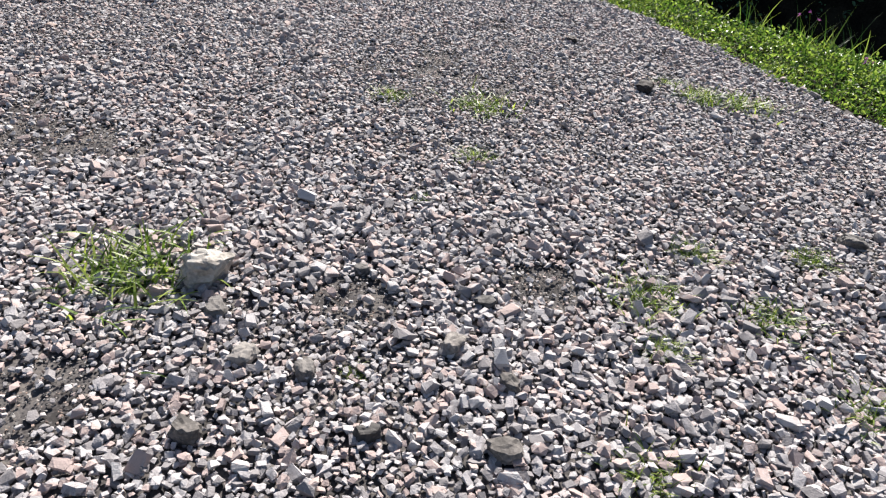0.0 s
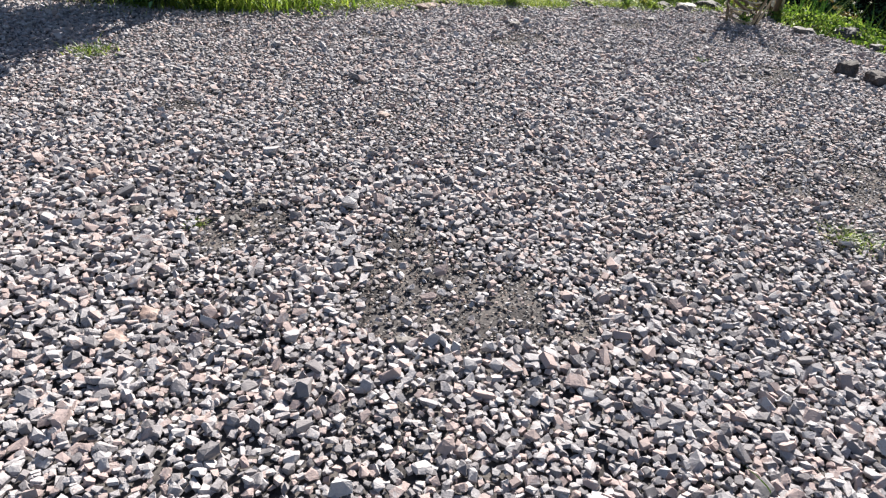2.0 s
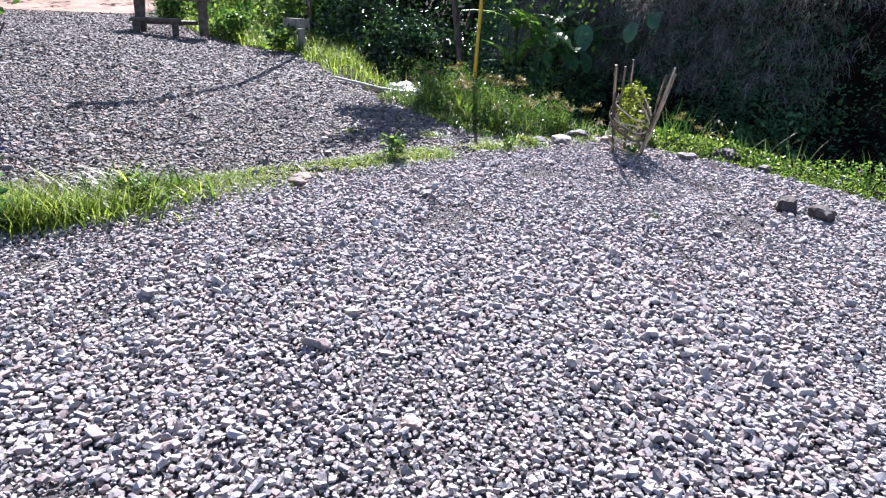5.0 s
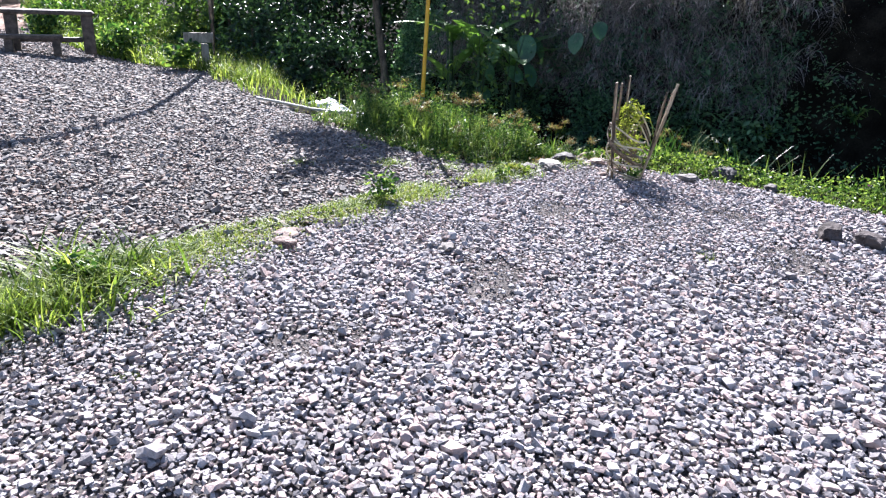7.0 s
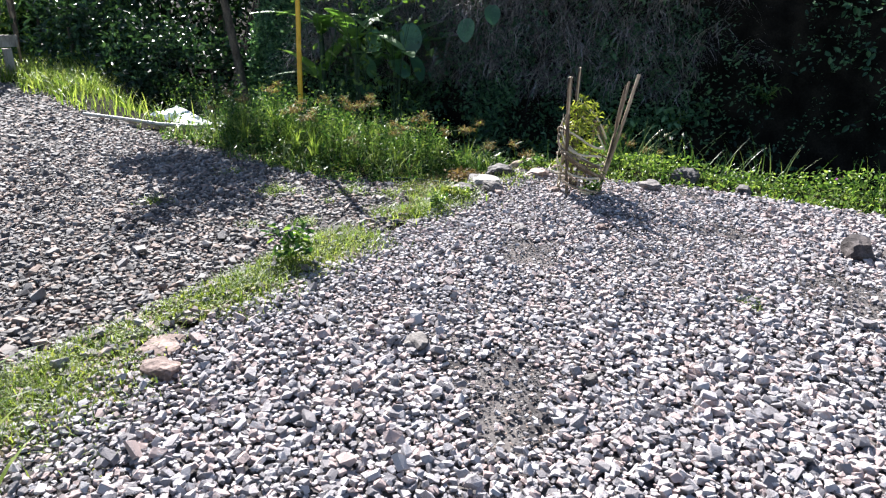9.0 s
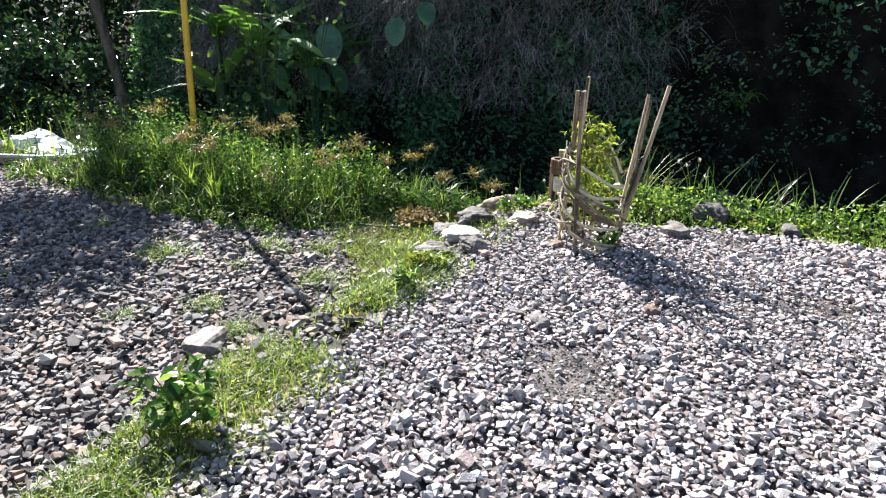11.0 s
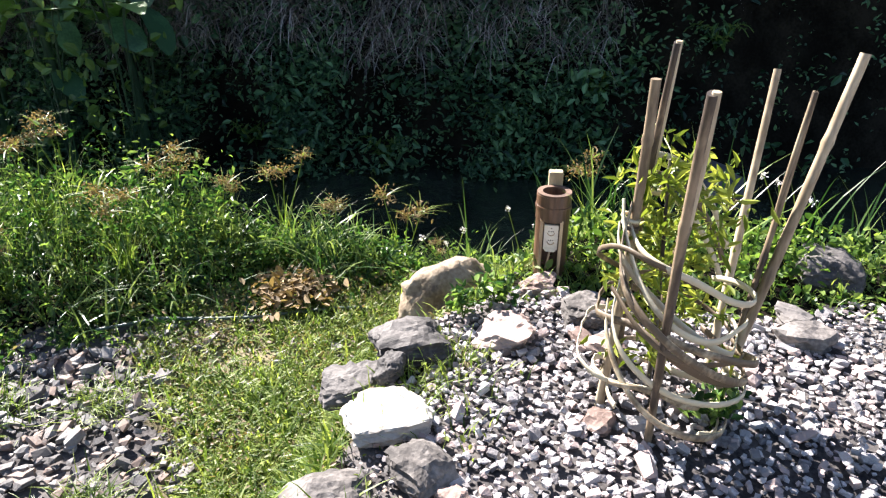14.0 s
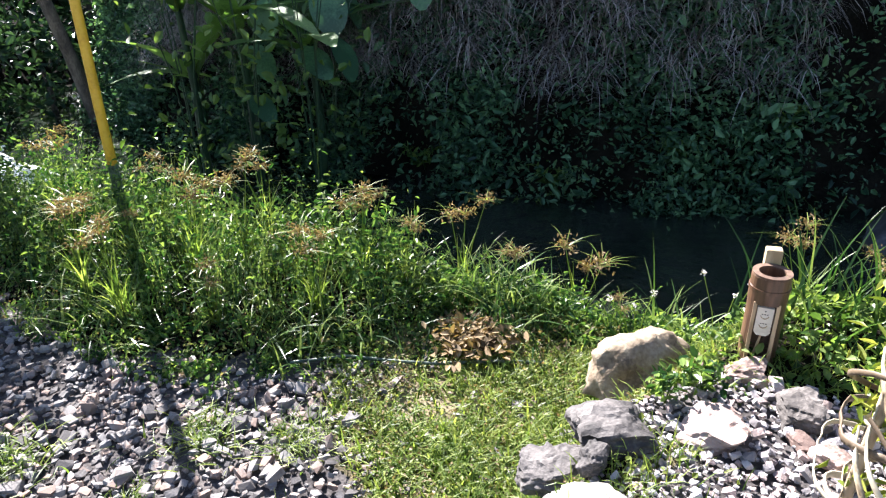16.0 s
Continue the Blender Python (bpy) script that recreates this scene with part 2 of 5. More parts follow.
class Geo:
    """Gathers pieces of one mesh."""

    def __init__(self):
        self.v, self.tri, self.quad, self.n = [], [], [], 0

    def add(self, v, f):
        v, f = np.asarray(v, float), np.asarray(f, int)
        self.v.append(v)
        (self.tri if f.shape[1] == 3 else self.quad).append(f + self.n)
        self.n += len(v)
        return self

    def mesh(self, name, mats, smooth=False):
        faces = [np.concatenate(g) for g in (self.tri, self.quad) if g]
        return make_mesh(name, np.concatenate(self.v), faces, mats, None, smooth)


def tube(path, radius, sides=8, cap=True, flat=1.0):
    """A tube along points, with a radius at each; flat squeezes it across its own up."""
    p = np.asarray(path, float)
    r = np.broadcast_to(np.asarray(radius, float), (len(p),))
    t = np.gradient(p, axis=0)
    t /= np.linalg.norm(t, axis=1)[:, None] + 1e-9
    ref = np.array([0, 0, 1.0]) if abs(t[:, 2]).mean() < 0.8 else np.array([1.0, 0, 0])
    a = np.cross(t, ref)
    a /= np.linalg.norm(a, axis=1)[:, None] + 1e-9
    b = np.cross(t, a)
    ang = np.linspace(0, 2 * np.pi, sides, endpoint=False)
    v = p[:, None] + r[:, None, None] * (np.cos(ang)[None, :, None] * a[:, None] * flat + np.sin(ang)[None, :, None] * b[:, None])
    n = len(p)
    i, j = np.meshgrid(np.arange(n - 1), np.arange(sides), indexing="ij")
    k = (j + 1) % sides
    f = np.stack([i * sides + j, i * sides + k, (i + 1) * sides + k, (i + 1) * sides + j], -1).reshape(-1, 4)
    v = v.reshape(-1, 3)
    geo = Geo().add(v, f)
    if cap:
        for end, row in ((p[0], 0), (p[-1], n - 1)):
            ring = v[row * sides:(row + 1) * sides]
            q = np.vstack([ring, end])
            fan = np.stack([np.arange(sides), (np.arange(sides) + 1) % sides, np.full(sides, sides)], -1)
            geo.add(q, fan)
    return geo


def join(*geos):
    out = Geo()
    for g in geos:
        for v_all in [np.concatenate(g.v)]:
            base = out.n
            out.v.append(v_all)
            out.tri += [t + base for t in g.tri]
            out.quad += [t + base for t in g.quad]
            out.n += len(v_all)
    return out


def box(sx, sy, sz, at=(0, 0, 0), turn=0.0, bevel=0.0):
    """A box standing on at, with chamfered upright edges."""
    c = bevel or min(sx, sy) * 0.06
    x, y = sx / 2, sy / 2
    ring = np.array([(x - c, -y), (x, -y + c), (x, y - c), (x - c, y), (-x + c, y), (-x, y - c), (-x, -y + c), (-x + c, -y)])
    ca, sa = math.cos(turn), math.sin(turn)
    ring = ring @ np.array([[ca, sa], [-sa, ca]])
    small = ring * (1 - c / max(x, y))
    levels = [(small, 0), (ring, c), (ring, sz - c), (small, sz)]
    v = np.concatenate([np.c_[r, np.full(8, z)] for r, z in levels]) + np.array(at)
    f = [(8 * l + k, 8 * l + (k + 1) % 8, 8 * l + 8 + (k + 1) % 8, 8 * l + 8 + k) for l in range(3) for k in range(8)]
    geo = Geo().add(v, f)
    for row, z in ((0, 0), (3, sz)):
        q = np.vstack([v[row * 8:row * 8 + 8], v[row * 8:row * 8 + 8].mean(0)])
        geo.add(q, [(k, (k + 1) % 8, 8) for k in range(8)])
    return geo


def part(name, geo, mat, parent, label="", smooth=False, at=None):
    """One mesh object under a thing or a part."""
    ob = new(name, geo if isinstance(geo, bpy.types.Mesh) else geo.mesh(name, mat, smooth))
    ob.parent = parent
    if at is not None:
        ob.matrix_basis = at
    return tagged(ob, label)


def thing(name, label, category, at=None, group="", kind=""):
    ob = new(name)
    if at is not None:
        ob.matrix_basis = at
    return tagged(ob, label, category, group, kind)


def solid(name, geo, mat, label, category, at=None, group="", kind="", smooth=False):
    ob = new(name, geo if isinstance(geo, bpy.types.Mesh) else geo.mesh(name, mat, smooth))
    if at is not None:
        ob.matrix_basis = at
    return tagged(ob, label, category, group, kind)


def value_noise(x, y, scale, seed=0):
    """Smooth noise from 0 to 1 on arrays."""
    x, y = np.asarray(x, float) * scale + seed * 17.3, np.asarray(y, float) * scale + seed * 9.1
    i, j = np.floor(x), np.floor(y)
    u, v = x - i, y - j
    u, v = u * u * (3 - 2 * u), v * v * (3 - 2 * v)
    h = lambda a, b: np.modf(np.abs(np.sin(a * 127.1 + b * 311.7 + seed * 5.3) * 43758.5453))[0]
    return (h(i, j) * (1 - u) + h(i + 1, j) * u) * (1 - v) + (h(i, j + 1) * (1 - u) + h(i + 1, j + 1) * u) * v


def blend(a, b, x):
    t = np.clip((x - a) / (b - a), 0, 1)
    return t * t * (3 - 2 * t)


# ---- the plan ----
NORTH_EDGE = np.array([(-30, 5.2), (-4, 5.6), (-2.3, 6.0), (-1.1, 6.5), (0, 7.0), (1.2, 7.38), (2.2, 7.7), (3.2, 8.12), (3.8, 8.2), (4.3, 8.1), (5.5, 7.9), (30, 7.9)])
GRAVEL_EAST = np.array([(-30, 14), (-1, 7.0), (1.9, 6.25), (2.8, 6.05), (3.9, 5.8), (5.4, 5.25), (6.0, 4.98), (6.9, 4.66), (7.4, 4.3), (7.8, 4.15), (8.3, 4.0)])
LOW_EAST = np.array([(8.3, 4.7), (8.8, 4.5), (9.2, 4.2), (9.6, 3.75), (10, 3.3), (10.6, 2.95), (11.7, 2.8), (13, 2.45), (15, 2.2), (19, 2.0), (22, -0.3), (26, -1.5), (45, -3)])
WATER_WEST = np.array([(-40, 26), (-10, 14), (0, 9.6), (3.5, 7.7), (4.4, 6.95), (5.5, 6.4), (6.2, 6.05), (7, 5.75), (8, 5.45), (9, 5.3), (10, 5.0), (11, 4.6), (12, 4.2), (14, 3.55), (16, 3.3), (18.5, 3.6), (21, 4.8), (24, 7), (60, 30)])
WATER_EAST = np.array([(-40, 32), (-10, 19), (0, 13.2), (4, 10.8), (7, 9.1), (8.5, 8.2), (10.4, 7.1), (12.2, 6.3), (14, 5.8), (16, 5.5), (18.5, 5.7), (21, 6.8), (24, 9), (60, 33)])
WATER_Z = -0.85


def along(line, s):
    return np.interp(s, line[:, 0], line[:, 1])


def low_level(x):
    return -0.06 - 0.34 * blend(-2.6, 0.9, x)


def height(x, y):
    """The ground's height."""
    x, y = np.asarray(x, float), np.asarray(y, float)
    past = y - along(NORTH_EDGE, x)
    shelf = 0.3 * (1 - blend(1.6, 2.7, x))
    z = low_level(x) * blend(-0.02, 0.32, past - shelf)
    z = z + 0.25 * blend(26, 40, y) * 3 + 0.02 * (value_noise(x, y, 0.9, 3) - 0.5)
    west, east = along(WATER_WEST, y), along(WATER_EAST, y)
    z = z + (-1.2 - z) * blend(-0.75, 0.25, x - west)
    rise = x - east
    steep = 2.5 * blend(-0.2, 1.5, rise) + (1.4 - 0.6 * blend(10, 13, y)) * blend(1.2, 6, rise) + 4 * blend(6, 30, rise) + 0.35 * (value_noise(x, y, 0.8, 5) - 0.5) * blend(0, 1, rise)
    return np.where(rise > -0.2, -1.2 + steep * 1.25, z)


def in_upper(x, y):
    return (y < along(NORTH_EDGE, x) - 0.02) & (x < along(GRAVEL_EAST, y))


def in_lower(x, y):
    return (y > along(NORTH_EDGE, x) + 0.05) & (x < along(LOW_EAST, y))


def ridge(x, y):
    """The grassy lip of the upper yard, 0 to 1."""
    d = y - along(NORTH_EDGE, x) - 0.17
    body = np.exp(-(d / (0.15 + 0.14 * value_noise(x, y, 1.1, 4) + 0.09 * np.exp(-((x + 0.2) / 0.5) ** 2) + 0.08 * blend(1.4, 2.2, x))) ** 2)
    gaps = 0.04 + 0.96 * np.clip(blend(0.32, 0.52, value_noise(x, y, 1.9, 21)) + np.exp(-((x + 0.4) / 0.5) ** 2), 0, 1)
    gaps = gaps * (1 - 0.5 * blend(-1.75, -1.5, x) * blend(-0.9, -1.1, x))
    return body * gaps * (x < 3.7) * (x > -3.3)


def bank_strip(x, y):
    """The green strip between the upper gravel and the stream."""
    a, b = x - along(GRAVEL_EAST, y), along(WATER_WEST, y) - x
    return blend(-0.12, 0.12, a + 0.2 * (value_noise(x, y, 3, 9) - 0.5)) * blend(-0.15, 0.2, b) * (y < 8.6)


def low_strip(x, y):
    """The weedy bank between the lower gravel and the stream."""
    a, b = x - along(LOW_EAST, y), along(WATER_WEST, y) - x
    return blend(-0.3, 0.15, a + 0.35 * (value_noise(x, y, 2, 9) - 0.5)) * blend(-0.15, 0.2, b) * (y > 8.0) * (y < 19) * (1 - 0.93 * blend(12.7, 13.3, y) * blend(17.4, 16.9, y) * blend(1.9, 2.3, x))


def meadow(x, y):
    """The short green growth below the lip, by the stones."""
    above = y - np.interp(x, [2.4, 3.0, 3.6, 4.2], [7.95, 8.03, 8.2, 8.4])
    reach = 0.3 + 0.75 * blend(2.6, 3.6, x)
    body = blend(1.45 * reach, 0.55 * reach, above + 0.3 * (value_noise(x, y, 3, 41) - 0.5)) * blend(4.9, 4.4, x)
    return np.clip(body, 0, 1) * (y > along(NORTH_EDGE, x) + 0.02) * blend(0.15, 0.5, value_noise(x, y, 4, 31) + 0.25) * blend(1.9, 2.5, x)


def weed_top(x, y):
    """How tall the weeds stand."""
    lumps = value_noise(x, y, 1.6, 14)
    a = x - along(LOW_EAST, y)
    clumps = value_noise(x, y, 3.6, 15)
    low = blend(-0.1, 0.6, a) * np.maximum(0.05, 0.13 + 0.4 * lumps + 0.72 * (clumps - 0.42))
    return np.where(y > 8.6, low, blend(0.0, 0.5, x - along(GRAVEL_EAST, y)) * (0.08 + 0.2 * lumps))


# ---- ground ----
def axis(lo, hi, a, b, fine, coarse):
    return np.unique(np.round(np.concatenate([np.arange(a, b, fine), a - np.geomspace(coarse, a - lo, 26), b + np.geomspace(coarse, hi - b, 26)]), 4))


def build_ground():
    gx, gy = axis(-500, 500, -7, 12, 0.1, 0.4), axis(-500, 600, -4, 22, 0.1, 0.4)
    X, Y = np.meshgrid(gx, gy)
    Z = height(X, Y)
    far = blend(60, 200, np.hypot(X, Y))
    Z = Z * (1 - far)
    Z = np.where(in_upper(X, Y) | in_lower(X, Y), Z - 0.012, Z)
    v = np.stack([X, Y, Z], -1).reshape(-1, 3)
    nx, ny = len(gx), len(gy)
    i, j = np.meshgrid(np.arange(ny - 1), np.arange(nx - 1), indexing="ij")
    a = i * nx + j
    f = np.stack([a, a + 1, a + nx + 1, a + nx], -1).reshape(-1, 4)
    c = v[f].mean(1)
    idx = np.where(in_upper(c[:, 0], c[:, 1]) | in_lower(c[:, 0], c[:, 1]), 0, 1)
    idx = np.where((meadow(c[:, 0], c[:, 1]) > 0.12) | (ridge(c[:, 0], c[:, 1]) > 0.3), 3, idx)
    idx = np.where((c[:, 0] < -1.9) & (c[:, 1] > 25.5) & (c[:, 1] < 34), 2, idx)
    return solid("ground", make_mesh("ground", v, f, [M_SOIL, M_SHADED_EARTH, M_CLAY, M_LITTER], idx, True), None, "dark gritty soil under gravel beside a stream", "ground", kind="structure")


ground = build_ground()


def build_water():
    ys = np.arange(-12, 19.6, 0.5)
    w, e = along(WATER_WEST, ys) - 0.5, along(WATER_EAST, ys) + 0.5
    v = np.stack([np.stack([w + (e - w) * k / 4, ys, np.full(len(ys), WATER_Z)], -1) for k in range(5)], 1).reshape(-1, 3)
    i, j = np.meshgrid(np.arange(len(ys) - 1), np.arange(4), indexing="ij")
    a = i * 5 + j
    f = np.stack([a, a + 1, a + 6, a + 5], -1).reshape(-1, 4)
    return solid("water", make_mesh("water", v, f, M_WATER, None, True), None, "dark rippling stream water", "water", kind="structure")


build_water()


def build_foam():
    """White water tumbling over stones: a low lumpy sheet."""
    gx, gy = np.meshgrid(np.linspace(3.3, 4.75, 60), np.linspace(14.6, 17.3, 100))
    lumps = value_noise(gx, gy, 3.5, 51) * 0.6 + value_noise(gx, gy, 11, 52) * 0.4
    fade = blend(0, 0.25, gx - along(WATER_WEST, gy) + 0.1) * blend(0, 0.35, along(WATER_WEST, gy) + 0.95 - gx) * blend(14.6, 15.1, gy) * blend(17.3, 16.8, gy)
    z = WATER_Z - 0.05 + (0.12 + 0.12 * lumps) * fade - 0.1 * blend(0.5, 0.35, lumps)
    v = np.stack([gx, gy, z], -1).reshape(-1, 3)
    i, j = np.meshgrid(np.arange(99), np.arange(59), indexing="ij")
    a = i * 60 + j
    f = np.stack([a, a + 1, a + 61, a + 60], -1).reshape(-1, 4)
    solid("white_water", make_mesh("white_water", v, f, M_FOAM, None, True), None, "white foaming rapids in the stream", "water", kind="structure")


build_foam()


# ---- gravel ----
def stone_shapes(count, points, seed):
    """Convex angular stones of about unit size: flat broken slabs, with a few extra corners where points is over 8."""
    r = np.random.default_rng(seed)
    corners = np.array(list(itertools.product((-1, 1), repeat=3)), float)
    shapes = []
    for _ in range(count):
        p = corners * r.uniform(0.45, 1.0, (8, 3)) + r.normal(0, 0.2, (8, 3))
        p = p[r.permutation(8)[:points]]
        shear = r.uniform(-0.22, 0.22, 2)
        p[:, 0] += shear[0] * p[:, 2] + shear[1] * p[:, 1]
        extra = r.normal(size=(max(0, points - 8), 3))
        extra /= np.linalg.norm(extra, axis=1)[:, None] + 1e-9
        p = np.vstack([p, extra * 1.3])
        p *= 1.15 / np.linalg.norm(p, axis=1)[:, None] ** 0.6
        p *= np.array([r.uniform(0.9, 1.2), r.uniform(0.66, 0.92), r.uniform(0.4, 0.66)]) * 0.86
        bm = bmesh.new()
        for q in p:
            bm.verts.new(q)
        hull = bmesh.ops.convex_hull(bm, input=bm.verts)
        bmesh.ops.delete(bm, geom=[g for g in hull["geom_interior"] if isinstance(g, bmesh.types.BMVert)], context="VERTS")
        bmesh.ops.triangulate(bm, faces=bm.faces)
        bm.verts.ensure_lookup_table()
        bm.verts.index_update()
        shapes.append((np.array([v.co[:] for v in bm.verts]), np.array([[v.index for v in f.verts] for f in bm.faces])))
        bm.free()
    return shapes


def rotations(n, tilt, r):
    a, b, c = r.uniform(0, 2 * np.pi, n), r.normal(0, tilt, n), r.normal(0, tilt, n)
    ca, sa, cb, sb, cc, sc = np.cos(a), np.sin(a), np.cos(b), np.sin(b), np.cos(c), np.sin(c)
    one, nil = np.ones(n), np.zeros(n)
    rz = np.stack([ca, -sa, nil, sa, ca, nil, nil, nil, one], -1).reshape(-1, 3, 3)
    rx = np.stack([one, nil, nil, nil, cb, -sb, nil, sb, cb], -1).reshape(-1, 3, 3)
    ry = np.stack([cc, nil, sc, nil, one, nil, -sc, nil, cc], -1).reshape(-1, 3, 3)
    return rz @ rx @ ry


def scatter_stones(name, xyz, size, shapes, mat, label, r, tilt=0.3, smooth=False):
    kind = r.integers(0, len(shapes), len(xyz))
    geo = Geo()
    for k, (v, f) in enumerate(shapes):
        pick = kind == k
        n = int(pick.sum())
        if not n:
            continue
        rot = rotations(n, tilt, r)
        w = np.einsum("nij,vj->nvi", rot, v) * size[pick][:, None, None] + xyz[pick][:, None]
        faces = (f[None] + (np.arange(n) * len(v))[:, None, None]).reshape(-1, 3)
        geo.add(w.reshape(-1, 3), faces)
    return solid(name, geo, mat, label, "gravel", kind="stuff", smooth=smooth)


def jittered(x0, x1, y0, y1, step, r):
    X, Y = np.meshgrid(np.arange(x0, x1, step), np.arange(y0, y1, step))
    return X.ravel() + r.uniform(-0.5, 0.5, X.size) * step, Y.ravel() + r.uniform(-0.5, 0.5, X.size) * step


SLAB_STONES = stone_shapes(24, 9, 3)
ROUGH_STONES = stone_shapes(14, 11, 5)
SMALL_STONES = stone_shapes(10, 6, 6)


GRIT_SPOTS = ((-0.35, 1.95, 0.34), (1.1, -0.42, 0.3), (2.2, 0.02, 0.22), (1.25, 5.95, 0.3), (0.95, 5.6, 0.2), (3.3, 5.2, 0.4), (2.35, 6.75, 0.3), (3.35, 6.75, 0.25), (3.3, 2.5, 0.3), (-1.15, 3.3, 0.2))


def grit_patch(x, y):
    """Where fine grit shows between the stones, 0 to 1."""
    spots = sum(np.exp(-((x - a) ** 2 + (y - b) ** 2) / (c * c)) for a, b, c in GRIT_SPOTS)
    return np.clip(blend(0.8, 0.95, value_noise(x, y, 1.5, 8)) + blend(0.35, 0.75, spots), 0, 1) * blend(0.3, 0.55, value_noise(x, y, 6, 2))


def build_gravel():
    r = np.random.default_rng(11)
    # the upper yard
    x, y = jittered(-6.0, 7.2, -1.6, 8.4, 0.0242, r)
    edge = 0.10 * (value_noise(x, y, 5, 1) - 0.5)
    keep = in_upper(x + edge, y + edge) & (r.uniform(size=len(x)) > 0.7 * grit_patch(x, y))
    near = (x > -4.1 + 0.9 * np.maximum(0, 3 - y)) & (x < 4.6 + 0.9 * (y + 1.6))
    keep &= near
    x, y = x[keep], y[keep]
    size = 0.0129 * np.exp(r.normal(0, 0.3, len(x))) * (0.86 + 0.4 * value_noise(x, y, 0.7, 6) + 0.22 * value_noise(x, y, 3, 5) - 0.3 * grit_patch(x, y)) * (1 - 0.15 * blend(5.0, 7.0, y))
    odd = r.uniform(size=len(x))
    size = np.where(odd < 0.025, size * 1.35, size)
    z = height(x, y) + size * r.uniform(-0.05, 0.85, len(x))
    big = (odd < 0.04) | (size > 0.021)
    scatter_stones("gravel", np.c_[x, y, z][~big], size[~big], SLAB_STONES, M_STONE, "grey angular crushed stone covering the upper yard", r, 0.28)
    scatter_stones("gravel", np.c_[x, y, z][big], size[big] * 1.05, ROUGH_STONES, M_STONE, "larger grey stones among the crushed stone", r, 0.4)
    # fine grit among it
    x, y = jittered(-2.5, 6.2, -1.4, 8.2, 0.024, r)
    keep = in_upper(x, y) & (grit_patch(x, y) > 0.1)
    x, y = x[keep], y[keep]
    x, y = np.concatenate([x + r.normal(0, 0.02, len(x)) for _ in range(2)]), np.concatenate([y + r.normal(0, 0.02, len(y)) for _ in range(2)])
    size = r.uniform(0.003, 0.0085, len(x))
    scatter_stones("grit", np.c_[x, y, height(x, y) - 0.004], size, SMALL_STONES, M_STONE_LOW, "fine dark grit between the larger stones", r)
    # the lower yard, near and far
    x, y = jittered(-5, 4.6, 5.5, 13.5, 0.036, r)
    edge = 0.25 * (value_noise(x, y, 4, 1) - 0.5)
    cover = value_noise(x, y, 2.2, 12)
    keep = in_lower(x + edge, y + edge) & (r.uniform(size=len(x)) > 0.45 * blend(0.5, 0.8, cover) * blend(9.8, 9, y) * blend(1.2, 2.2, x)) & (x > -3.5 - 0.2 * y)
    keep &= r.uniform(size=len(x)) < blend(0.0, 0.6, along(LOW_EAST, y) - x + 0.15) * (1 - 0.78 * np.clip(1.4 * meadow(x, y), 0, 1)) * (1 - 0.6 * ridge(x, y))
    x, y = x[keep], y[keep]
    size = 0.02 * np.exp(r.normal(0, 0.36, len(x)))
    z = height(x, y) + 0.003 + size * r.uniform(0.0, 0.5, len(x))
    scatter_stones("gravel", np.c_[x, y, z], size * 0.95, ROUGH_STONES, M_STONE_LOW, "grey river gravel on the lower yard", r, 0.25)
    x, y = jittered(-8, 3, 13.3, 27, 0.062, r)
    keep = in_lower(x, y) & (x > -4 - 0.28 * y) & ~((x < -2.2) & (y > 26))
    x, y = x[keep], y[keep]
    size = 0.031 * np.exp(r.normal(0, 0.3, len(x)))
    scatter_stones("gravel", np.c_[x, y, height(x, y) - size * 0.05], size, SMALL_STONES, M_STONE_LOW, "grey gravel farther off on the lower yard", r, 0.15)


build_gravel()


# ---- leaves and blades ----
def blades(xyz, length, width, lean, r, steps=3, droop=0.6, az=None):
    """Arching grass blades: arrays of roots, lengths, widths and first leans (radians from upright)."""
    n = len(xyz)
    az = r.uniform(0, 2 * np.pi, n) if az is None else az
    d = np.stack([np.cos(az), np.sin(az)], -1)
    side = np.stack([-np.sin(az), np.cos(az)], -1)
    p, rows = np.array(xyz, float), []
    ang = np.array(lean, float)
    seg = length / steps
    for k in range(steps + 1):
        w = width * (1 - (k / steps) ** 1.6) * 0.5
        if k < steps:
            off = np.c_[side * w[:, None], np.zeros(n)]
            rows += [p - off, p + off]
        else:
            rows += [p.copy()]
        p = p + np.c_[d * (np.sin(ang) * seg)[:, None], np.cos(ang) * seg]
        ang = ang + droop * r.uniform(0.5, 1.5, n) * (2.0 / steps)
    v = np.stack(rows, 1)
    m = 2 * steps + 1
    quads = np.array([(2 * k, 2 * k + 1, 2 * k + 3, 2 * k + 2) for k in range(steps - 1)]).reshape(-1, 4)
    base = (np.arange(n) * m)[:, None, None]
    geo = Geo()
    geo.v, geo.n = [v.reshape(-1, 3)], n * m
    if len(quads):
        geo.quad = [(quads[None] + base).reshape(-1, 4)]
    geo.tri = [(np.array([[m - 3, m - 2, m - 1]])[None] + base).reshape(-1, 3)]
    return geo


